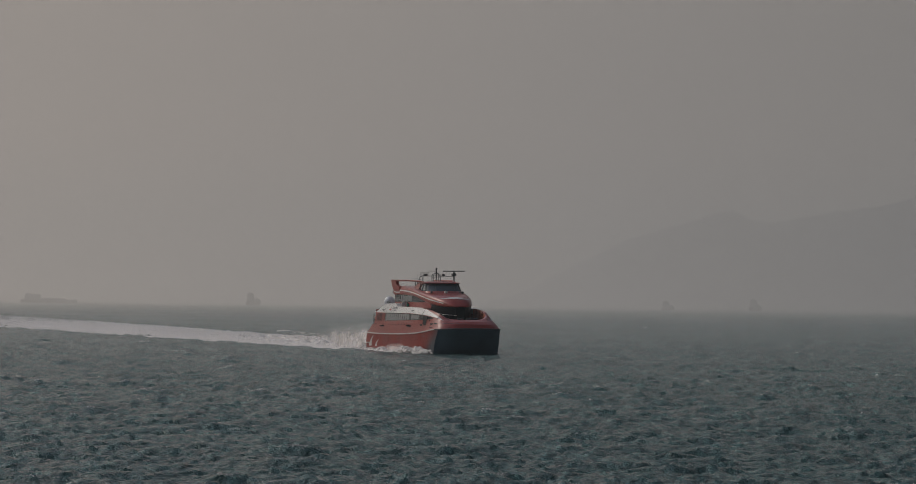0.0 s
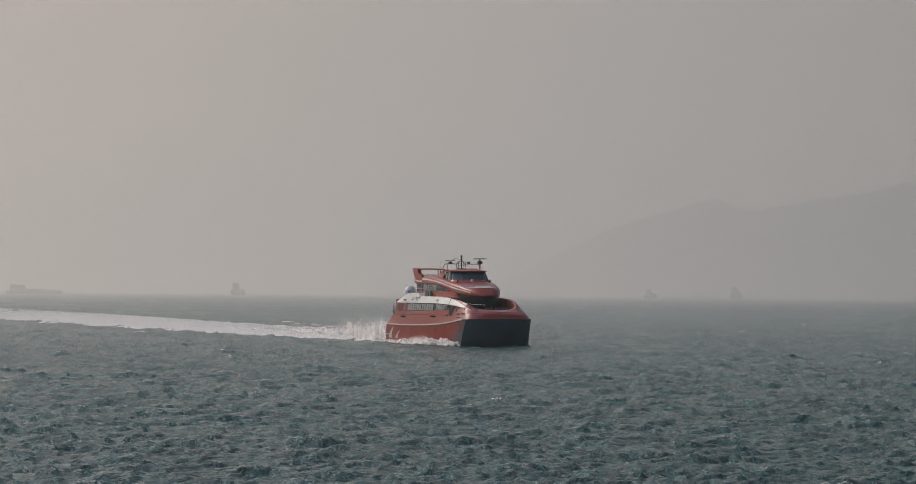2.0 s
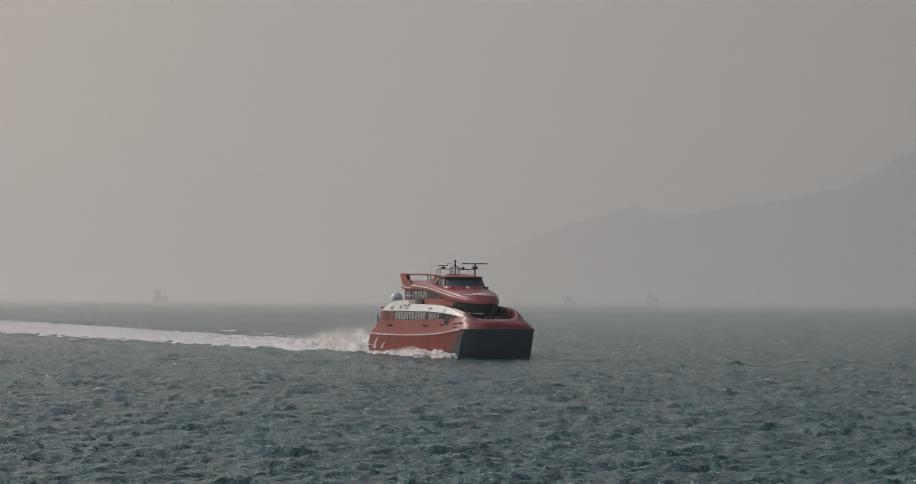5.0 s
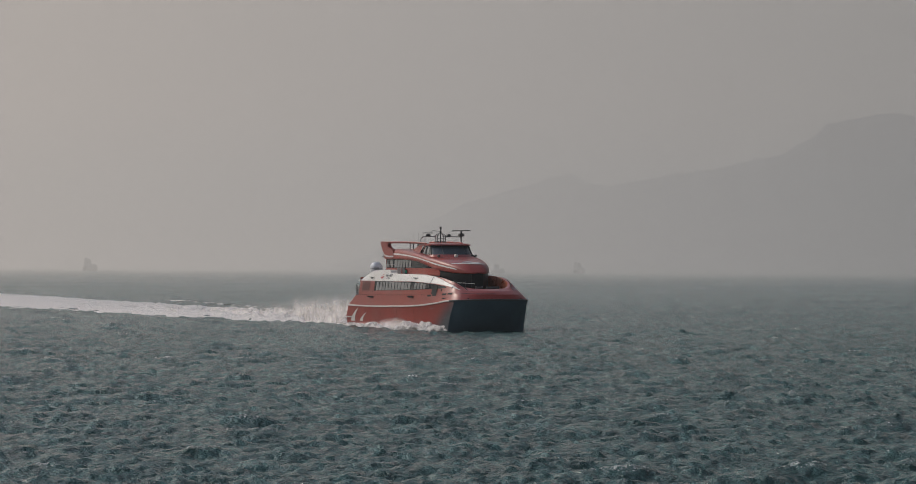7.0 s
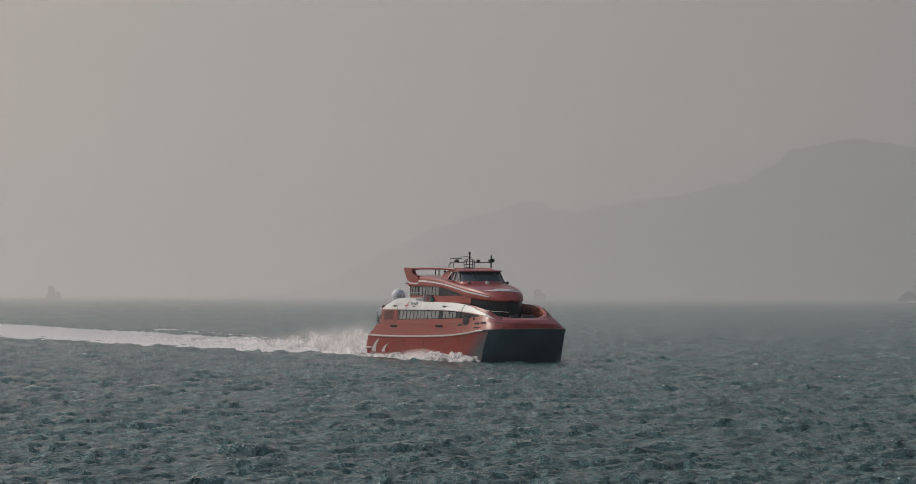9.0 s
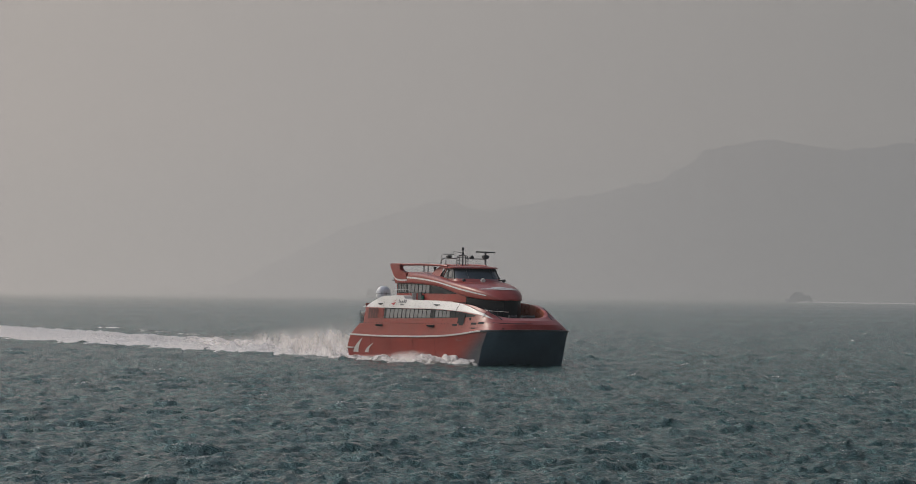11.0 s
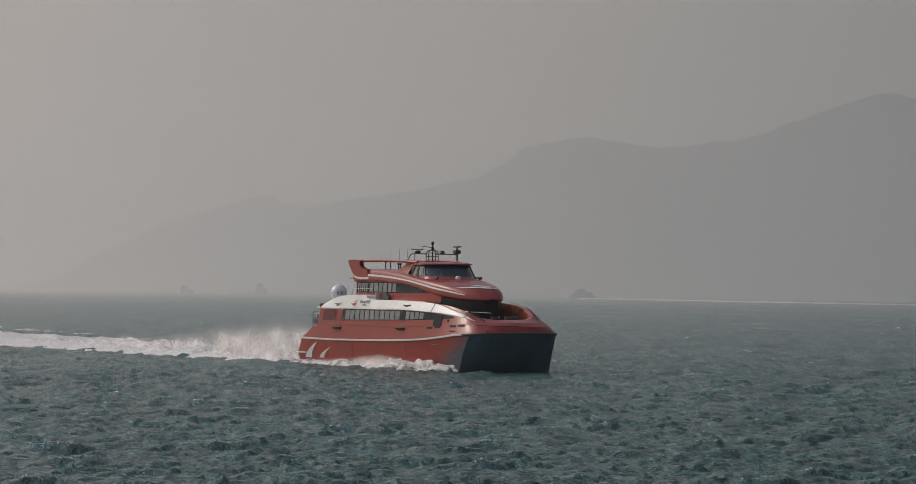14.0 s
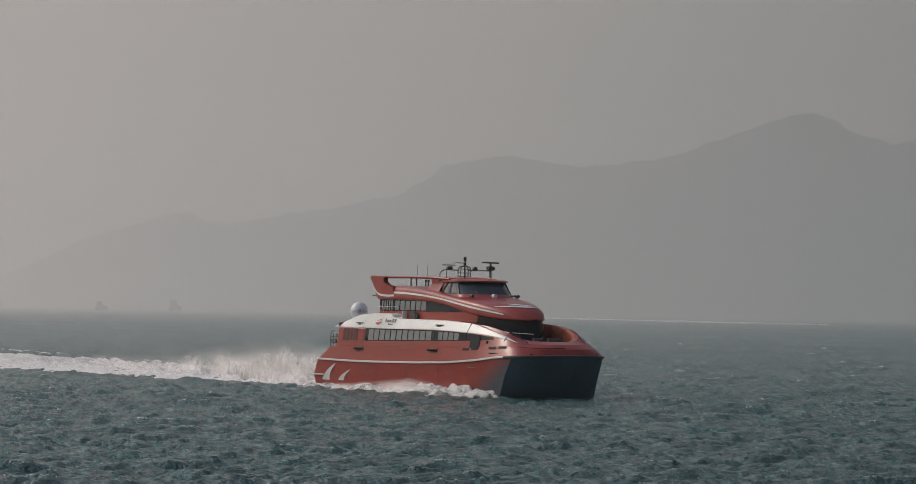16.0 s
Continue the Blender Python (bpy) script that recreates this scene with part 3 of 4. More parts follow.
def window_top(x):
    return lerp(x, [-12, 4, 8, 12, 15, 16], [6.36, 6.38, 6.30, 6.12, 5.86, 5.76])


def window_foot(x):
    return lerp(x, [-12, 4, 9, 13, 16], [5.06, 5.30, 5.42, 5.52, 5.70])


def ferry_windows():
    def mirrored(name, build, mat, out_label=""):
        for sign in (1, -1):
            bm = build()
            if sign < 0:
                bmesh.ops.scale(bm, vec=(1, -1, 1), verts=bm.verts)
            ob = part(name, bm, mat, SHIP, out_label)
        return ob
    # dark band behind the main windows
    xs = np.linspace(-11.7, 15.6, 40)

    def band():
        return grid_bm([[tuple(shell(x, window_foot(x) - 0.02, 0.015)), tuple(shell(x, (window_foot(x) + window_top(x)) / 2, 0.015)),
                         tuple(shell(x, window_top(x) + 0.03, 0.015))] for x in xs])
    mirrored("window_band", band, M_GLASS, "long black tinted window band")
    edges = list(np.linspace(-10.9, 3.6, 12)) + [None] + list(np.linspace(4.9, 9.3, 5))
    for a, b in zip(edges, edges[1:]):
        if a is None or b is None:
            continue
        a, b = a + 0.10, b - 0.10
        mirrored("window_pane", lambda: pane_mesh(a, b, window_foot(a) + 0.06, window_top(a) - 0.08, window_foot(b) + 0.06, window_top(b) - 0.08, 0.045, shell), M_PANE)
    mirrored("side_door", lambda: pane_mesh(11.6, 13.3, 4.75, 6.12, 4.80, 6.02, 0.06, shell), M_BLACK, "dark side door standing open")
    # louvre on the quarter
    mirrored("louvre_recess", lambda: pane_mesh(-17.0, -13.6, 5.0, 6.34, 5.05, 6.34, 0.03, shell), M_LOUVRE, "dark red engine room louvre")
    for k in range(8):
        z = 5.1 + k * 0.15
        mirrored("louvre_slat", lambda: pane_mesh(-16.95, -13.65, z, z + 0.07, z, z + 0.07, 0.06, shell), M_LOUVRE)
    for x in (-17.0, -16.15, -15.3, -14.45, -13.7):
        mirrored("louvre_post", lambda: pane_mesh(x, x + 0.12, 5.0, 6.34, 5.0, 6.34, 0.09, shell), M_RED)
    mirrored("aft_panel_frame", lambda: pane_mesh(-12.9, -12.0, 5.1, 6.3, 5.1, 6.3, 0.05, shell), M_RED)
    # freeing slots under the door
    for x0, x1, z in ((10.3, 11.6, 4.56), (12.0, 13.2, 4.66), (15.2, 16.5, 4.80), (16.9, 18.2, 4.90)):
        mirrored("freeing_slot", lambda: pane_mesh(x0, x1, z - 0.12, z + 0.12, z - 0.10, z + 0.14, 0.03, shell), M_BLACK)
    # bolts along the sheer and fender blocks
    bolt = bpy.data.meshes.new("bolt")
    bm = box_bm(-0.05, -0.04, -0.05, 0.05, 0.04, 0.05, 0.015)
    bm.to_mesh(bolt)
    bm.free()
    bolt.materials.append(M_DARK)
    for k in range(30):
        x = -18.5 + k * 0.95
        p = shell(x, lerp(x, [-19, 0, 10], [4.42, 4.55, 4.72]), 0.03)
        shared("bolt", bolt, SHIP, Matrix.Translation(p))
    for x in (-12.6, 4.2):
        z = lerp(x, [-19, 0, 10], [4.15, 4.3, 4.5])
        p = shell(x, z, 0)
        fend = part("fender_block", box_bm(x - 0.9, p.y - 0.22, z - 0.16, x + 0.9, p.y + 0.05, z + 0.1, 0.05), M_DARK, SHIP, "dark mooring fender block")
        for dx in (-0.6, 0, 0.6):
            part("roller", tube_bm([(x + dx - 0.15, p.y - 0.28, z - 0.02), (x + dx + 0.15, p.y - 0.28, z - 0.02)], 0.11), M_BLACK, fend)
    for x in (-13.5, 4.6):
        p = shell(x, 6.9, 0)
        part("roof_vent", box_bm(x - 0.8, p.y - 0.12, 6.92, x + 0.8, p.y + 0.2, 7.0, 0.03), M_DARK, SHIP)
        part("vent_light", box_bm(x - 0.35, p.y - 0.1, 6.72, x + 0.35, p.y + 0.1, 6.9, 0.04), M_GREY, SHIP)
    # vertical hull seams on the side wall
    for x in (-12.3, 10.6, 17.3):
        pts = [shell(x, z, 0.03) for z in np.linspace(4.4 if x < 0 else 5.5, 7.2 if x < 15 else 6.2, 8)]
        part("cable_seam", tube_bm(pts, 0.01 if x < 10 else 0.025), M_BLACK, SHIP)
    # operator's marks become plain shapes
    def mark():
        bm = bmesh.new()
        for pts in (((-9.9, 7.0), (-8.9, 6.75), (-8.2, 7.15), (-8.9, 7.1)), ((-9.6, 7.2), (-8.4, 7.45), (-7.9, 7.75), (-8.6, 7.3))):
            bm.faces.new([bm.verts.new(shell(x, z, 0.05)) for x, z in pts])
        return bm
    mirrored("painted_mark", mark, M_MARK, "red winged mark on the white band")
    for x0, x1, z0, z1 in ((-7.5, -7.2, 7.12, 7.5), (-7.1, -6.7, 7.12, 7.38), (-6.6, -6.2, 7.12, 7.38), (-6.1, -5.7, 7.1, 7.5), (-5.6, -5.2, 7.1, 7.48), (-6.7, -5.7, 6.82, 6.98)):
        mirrored("lettering_bar", lambda: pane_mesh(x0, x1, z0, z1, z0 - 0.05, z1 - 0.05, 0.05, shell), M_INK)
    mirrored("lettering_bar", lambda: grid_bm([[(x, -lerp(x, [9, 16], [5.78, 5.42]) - 0.05, z) for z in (2.75, 3.0)] for x in (11.6, 13.6, 15.6)]), M_GREY)


SWOOP_LOW = [(-12.0, 9.56), (-8, 9.56), (-4.8, 9.53), (-1, 9.38), (1.8, 9.14), (5, 8.70), (8.2, 8.17), (11, 7.82), (13.5, 7.62), (15.2, 7.58)]
SWOOP_HIGH = [(-12.0, 10.95), (-8.5, 10.93), (-4.85, 10.82), (-0.44, 10.52), (3, 10.15), (5.66, 9.80), (8.2, 9.42), (11, 8.95), (13.5, 8.35), (15.2, 7.64)]


def sweep(x):
    return lerp(x, [p[0] for p in SWOOP_LOW], [p[1] for p in SWOOP_LOW]) + 0.08


def deckhouse():
    lo, hi = spline(SWOOP_LOW, 60), spline(SWOOP_HIGH, 60)
    rows, stripe = [], []
    for (xa, za), (xb, zb) in zip(lo, hi):
        x = (xa + xb) / 2
        y = 3.95 if x < 3 else 3.95 * math.sqrt(max(0.0, 1 - ((x - 3) / 12.3) ** 2.2))
        top = zb + lerp(x, [-12, 0, 5, 9, 13, 15.2], [0.1, 0.1, 0.15, 0.35, 0.45, 0.02])
        sec = spline([(y * 0.93, za - 0.02), (y, za + 0.05), (y * 0.99, za + (zb - za) * 0.5), (y * 0.9, zb), (y * 0.5, top), (0, top + 0.03)], 21)
        rows.append([(x, -p, q) for p, q in sec])
        stripe.append((x, sec))
    roof = smooth(part("upper_roof", grid_bm(rows, mirror=True), M_RED, SHIP, "glossy red sweeping roof of the upper deck"), 50)
    thicken(roof, 0.06)
    # white lines along the sweep
    for f0, f1, a, b in ((7.2, 8.3, 0, 52),):
        r2 = []
        for k in range(a, b):
            x, sec = stripe[k]
            s = (k - a) / (b - a)
            drop = lerp(s, [0, 0.12, 0.4, 1], [3, 0.4, 0, 1.0])
            f = [f0 + drop, f1 + drop + 0.1]
            q = []
            for v in f:
                i = min(int(v), 19)
                p = sec[i] + (sec[i + 1] - sec[i]) * (v - i)
                q.append((x, -p[0] - 0.035, p[1] + 0.02))
            r2.append(q)
        part("white_line", grid_bm(r2, mirror=True), M_WHITE, roof, "thin white painted line")
    # white streaks across the brow
    def brow(y, z):
        """Where the brow stands at that height, off the middle by y."""
        xs, zs = [], []
        for x, sec in stripe:
            if x > 7:
                p = sec[::-1]
                if abs(y) < p[-1][0] + 0.9:
                    xs.append(x)
                    zs.append(float(np.interp(abs(y), [q[0] for q in p[:12]], [q[1] for q in p[:12]])))
        return float(np.interp(-z, [-q for q in np.minimum.accumulate(zs)], xs))
    for z0, y0, y1, w in ((8.92, -2.6, 2.3, 0.075), (9.10, -1.4, 1.3, 0.06)):
        r2 = []
        for k in range(25):
            s = k / 24
            y = y0 + (y1 - y0) * s
            z = z0 + 0.05 * math.sin(s * 5)
            h = w * math.sin(math.pi * (0.04 + 0.92 * s)) ** 0.7
            r2.append([(brow(y, z + h) + 0.05, y, z + h + 0.03), (brow(y, z - h) + 0.05, y, z - h + 0.03)])
        part("brow_streak", grid_bm(r2), M_WHITE, roof, "thin white painted streak")
    # walls under the sweep
    xs = np.linspace(-11.7, 14.8, 60)
    for sign in (1, -1):
        red_rows = [[(v.x, v.y * sign, v.z) for v in (upper_wall(x, 7.3), upper_wall(x, 7.8), upper_wall(x, min(8.32, sweep(x))))] for x in xs if x < 9.7]
        part("upper_wall", grid_bm(red_rows), M_RED, SHIP)
        gl = [[(v.x, v.y * sign, v.z) for v in (upper_wall(x, 8.30), upper_wall(x, (8.3 + sweep(x)) / 2), upper_wall(x, sweep(x)))] for x in np.linspace(-11.6, 8.0, 40)]
        part("upper_window_band", grid_bm(gl), M_GLASS, SHIP, "black tinted upper deck windows")
    edge = list(np.linspace(-11.3, -8.6, 6)) + [None] + list(np.linspace(-8.2, -1.0, 7))
    for a, b in zip(edge, edge[1:]):
        if a is None or b is None:
            continue
        w = 0.11
        for sign in (1, -1):
            bm = pane_mesh(a + w, b - w, 8.42, 9.42, 8.42, 9.42, 0.03, upper_wall)
            bmesh.ops.scale(bm, vec=(1, sign, 1), verts=bm.verts)
            part("upper_pane", bm, M_PANE, SHIP)
    # aft wall, smoked glass front under the brow
    rows = [[(-11.7, y, z) for z in (7.4, 8.5, 9.6)] for y in np.linspace(-3.8, 3.8, 6)]
    part("upper_aft_wall", grid_bm(rows), M_RED, SHIP)
    rows = []
    for k in range(61):
        a = math.pi * (k / 60 - 0.5)
        x = 9.2 + 6.25 * max(0, math.cos(a)) ** 0.9
        p = upper_wall(x, 8.3, 0.012)
        y = abs(p.y) * (-1 if a < 0 else 1) if abs(a) > 0.12 else p.y * math.sin(a) / -math.sin(0.12) * 0.9
        xi = 9.2 + (x - 9.2) * 0.90
        rows.append([(xi, y, 5.0), (xi + 0.05, y, 6.3), (xi, y, min(7.85, sweep(xi) - 0.03))])
    smooth(part("forward_lounge_glass", grid_bm(rows), M_SMOKE, SHIP, "black wraparound windows below the brow"), 60)
    # small dark hatch in the upper wall and white screen abreast of it
    p = upper_wall(-3.6, 7.9, 0)
    part("side_hatch", box_bm(-4.3, p.y - 0.2, 7.5, -3.3, p.y - 0.02, 8.35, 0.06), M_DARK, SHIP, "dark side hatch")
    part("screen_plate", box_bm(-5.4, -4.4, 7.45, -5.25, -3.7, 8.35, 0.03), M_WHITE, SHIP)
    for sign, lens in ((1, M_GREEN), (-1, M_MARK)):
        box = part("side_light", box_bm(-3.2, -4.25 * sign, 7.5, -2.6, -3.85 * sign, 8.1, 0.05), M_DARK, SHIP, "dark navigation light housing")
        part("lens", tube_bm([(-2.6, -4.08 * sign, 7.62), (-2.6, -4.08 * sign, 7.98)], 0.14, 10), lens, box)


def tail_wings():
    outline = [(-13.9, 12.02), (-13.2, 12.12), (-10.0, 12.08), (-10.3, 11.93), (-10.75, 11.75), (-10.5, 11.3), (-9.9, 11.08), (-8.4, 10.95),
               (-8.0, 9.62), (-12.0, 9.58)]
    for sign in (1, -1):
        bm = extrude_bm(outline, -3.98 * sign, -3.45 * sign)
        bmesh.ops.bevel(bm, geom=[e for e in bm.edges], offset=0.09, segments=2, affect="EDGES")
        wing = smooth(part("tail_wing", bm, M_RED, SHIP, "raked red tail wing"), 40)
        line = spline([(-13.2, 11.4), (-12.6, 10.6), (-11.6, 10.1), (-9.8, 9.95), (-8.1, 9.98)], 16)
        part("wing_line", grid_bm([[(x, -4.0 * sign, z + w) for w in (-lerp(k, [0, 4, 15], [0.02, 0.12, 0.1]), lerp(k, [0, 4, 15], [0.02, 0.12, 0.1]))] for k, (x, z) in enumerate(line)]), M_WHITE, wing)
        part("wing_foot", box_bm(-13.3, -3.95 * sign, 9.88, -12.3, -3.6 * sign, 10.02, 0.03), M_DARK, wing)
        bar = spline([(-10.6, -3.7 * sign, 11.95), (-5, -3.55 * sign, 11.95), (0, -3.1 * sign, 11.85), (2.0, -2.7 * sign, 11.72)], 14)
        bm = bmesh.new()
        tube_into(bm, [tuple(p) for p in bar], 0.15, 8)
        smooth(part("roof_bar", bm, M_RED, SHIP, "slim red bar from wing to wheelhouse"), 50)


def outline_row(front, half, aft, z, n=28):
    """Rounded plan of the wheelhouse at one level, from the middle of the bow round to aft."""
    pts = []
    for k in range(n + 1):
        s = k / n
        if s < 0.4:
            a = s / 0.4
            y = half * a
            x = front - (front - aft) * 0.22 * a ** 3
        elif s < 0.85:
            a = (s - 0.4) / 0.45
            x = front - (front - aft) * (0.22 + 0.70 * a)
            y = half * (1 - 0.06 * a)
        else:
            a = (s - 0.85) / 0.15
            x = aft + (front - aft) * 0.08 * (1 - a)
            y = half * 0.94 * (1 - a)
        pts.append((x, -y, z))
    return pts


def wheelhouse():
    body = tagged(part("wheelhouse", grid_bm([outline_row(7.9, 3.4, -1.9, 9.5), outline_row(7.1, 3.2, -1.6, 9.9), outline_row(6.5, 3.1, -1.3, 10.2)], mirror=True), M_RED, SHIP), "glossy red wheelhouse")
    smooth(body, 40)
    glass = smooth(part("wheelhouse_glass", grid_bm([outline_row(6.5, 3.1, -1.3, 10.18), outline_row(5.7, 2.97, -0.6, 10.82), outline_row(4.95, 2.83, 0.6, 11.46)], mirror=True), M_SCREEN, body, "dark raked wheelhouse windows"), 40)
    roof = [outline_row(4.95, 2.85, 0.2, 11.44), outline_row(5.4, 3.15, -0.1, 11.47), outline_row(5.35, 3.13, 0.0, 11.60), outline_row(4.7, 2.7, 0.4, 11.74),
            outline_row(3.6, 1.8, 1.2, 11.82), outline_row(2.6, 0.3, 2.0, 11.84)]
    smooth(part("wheelhouse_roof", grid_bm(roof, mirror=True), M_RED, body), 40)
    lowr, midr, topr = outline_row(6.5, 3.1, -1.3, 10.18), outline_row(5.7, 2.97, -0.6, 10.82), outline_row(4.95, 2.83, 0.6, 11.46)
    for k in (6, 11, 16, 20):
        for sign in (1, -1):
            pts = [Vector((p[k][0] + 0.02, (p[k][1] - 0.02) * sign, p[k][2])) for p in (lowr, midr, topr)]
            part("window_pillar", tube_bm(pts, 0.07 if k in (11, 20) else 0.035), M_RED if k == 20 else M_DARK, glass)
    # paler side panes: light from the far windows is put into their colour
    for k0, k1 in ((12, 15), (17, 19)):
        for sign in (1, -1):
            rows = []
            for v in (0.12, 0.5, 0.88):
                a, b = (lowr, midr) if v < 0.5 else (midr, topr)
                w = (v % 0.5) * 2 if v != 0.5 else 0.0
                rows.append([tuple((Vector(a[k]) * (1 - w) + Vector(b[k]) * w + Vector((0, -0.02, 0))) * 1.0) for k in range(k0, k1 + 1)])
            rows = [[(x, y * sign, z) for x, y, z in r] for r in rows]
            thicken(part("side_pane", grid_bm(rows), M_PANE, glass), 0.015)
    # raised cheeks abaft the side windows
    for sign in (1, -1):
        rows = []
        for k in range(8):
            s = k / 7
            x = -2.8 + 3.4 * s
            z = 10.62 + 1.12 * math.sin(s * math.pi / 2)
            rows.append([(x, -3.2 * sign, 10.4), (x, -(3.15 - 0.3 * s) * sign, (z + 10.4) / 2), (x, -(3.0 - 0.3 * s) * sign, z), (x, -2.2 * sign, z + 0.02)])
        smooth(part("wheelhouse_cheek", grid_bm(rows), M_RED, body), 50)
    for x, y, z, r in ((7.35, -0.3, 9.9, 0.23), (6.7, -2.6, 9.9, 0.16), (6.9, 2.7, 9.9, 0.17)):
        light = part("searchlight", tube_bm([(x - 0.25, y, z + 0.12), (x + 0.25, y, z + 0.12)], r, 12), M_WHITE if r > 0.2 else M_DARK, body)
        part("light_stand", tube_bm([(x, y, z - 0.45), (x, y, z - 0.05)], 0.07), M_DARK, light)
    part("wiper_box", box_bm(6.3, 2.2, 9.98, 6.9, 3.0, 10.14, 0.04), M_DARK, body)


def mast():
    m = part("mast", tube_bm([(0.2, 0.1, 11.7), (0.2, 0.1, 14.05)], 0.09, 8), M_DARK, SHIP, "dark signal mast with lamps and pipe frames")
    part("mast_lamp", tube_bm([(0.2, 0.1, 13.75), (0.2, 0.1, 14.12)], 0.16, 8), M_BLACK, m)
    part("mast_lamp", tube_bm([(0.2, 0.1, 13.25), (0.2, 0.1, 13.5)], 0.15, 8), M_BLACK, m)
    for s in (-1, 1):
        for r in (0.42, 0.72):
            pts = [(0.1, 0.1 + s * r * 1.05, 11.7), (0.1, 0.1 + s * r * 1.05, 12.7), (0.15, 0.1 + s * r * 0.85, 13.05), (0.2, 0.1 + s * 0.08, 13.2)]
            part("mast_leg", tube_bm(spline(pts, 10), 0.06), M_GREY, m)
        for z in (12.05, 12.45, 12.85):
            part("rung", tube_bm([(0.1, 0.1, z), (0.1, 0.1 + s * 0.75, z)], 0.045), M_GREY, m)
    # beam to starboard ending in a hoop, beam to port ending in the radar post
    pts = [(0.1, -0.6, 12.72), (0.1, -2.2, 12.75), (0.1, -2.75, 12.5), (0.1, -2.85, 12.0), (0.1, -2.85, 11.6)]
    part("cross_beam", tube_bm(spline(pts, 14), 0.07), M_GREY, m)
    pts = [(0.4, -2.35, 12.74), (0.9, -2.5, 12.5), (1.0, -2.55, 11.7)]
    part("cross_beam", tube_bm(spline(pts, 10), 0.06), M_GREY, m)
    part("cross_beam", tube_bm([(0.1, 0.6, 12.72), (0.1, 3.2, 12.72)], 0.07), M_GREY, m)
    part("floodlight", tube_bm([(0.0, 1.3, 12.9), (0.4, 1.3, 12.9)], 0.24, 10), M_DARK, m)
    part("camera_box", box_bm(-0.1, -1.95, 12.8, 0.5, -1.5, 13.12, 0.06), M_DARK, m)
    part("stay", tube_bm([(0.2, 0.1, 13.45), (0.2, -1.2, 13.6), (0.2, -1.25, 13.35)], 0.035), M_DARK, m)
    post = part("radar_post", tube_bm([(0.2, 3.2, 11.6), (0.2, 3.2, 12.9)], 0.14, 8), M_GREY, SHIP, "grey radar pedestal")
    part("radar_gearbox", box_bm(-0.25, 2.85, 12.75, 0.65, 3.55, 13.2, 0.1), M_DARK, post)
    part("radar_neck", tube_bm([(0.2, 3.2, 13.15), (0.2, 3.2, 13.5)], 0.12, 8), M_DARK, post)
    part("radar_gearbox", box_bm(-0.05, -2.1, 12.75, 0.5, -1.6, 13.05, 0.08), M_DARK, m)
    bm = box_bm(-0.14, -2.15, -0.08, 0.14, 2.15, 0.08, 0.04)
    big = part("radar_scanner", bm, M_DARK, SHIP, "dark rotating radar scanner bar")
    bm = box_bm(-0.09, -0.85, -0.05, 0.09, 0.85, 0.05, 0.03)
    small = part("radar_scanner", bm, M_DARK, SHIP, "small rotating radar scanner bar")
    # whip aerials and short posts on the roof
    for x, y, h in ((-9.2, -0.6, 2.3), (-6.5, -0.8, 2.4), (-4.0, -1.0, 2.3)):
        part("whip_aerial", tube_bm([(x, y, 10.9), (x, y, 10.9 + h)], 0.025, 5), M_GREY, SHIP)
    for x, y, h in ((-11.0, -0.4, 0.95), (-9.9, -0.3, 1.0), (-7.6, -0.4, 0.7), (-6.0, -0.9, 0.7)):
        p = part("roof_post", tube_bm([(x, y, 10.9), (x, y, 10.95 + h)], 0.08, 6), M_DARK, SHIP)
        part("post_cap", tube_bm([(x, y, 10.8 + h), (x, y, 11.0 + h)], 0.12, 6), M_BLACK, p)
    return big, small


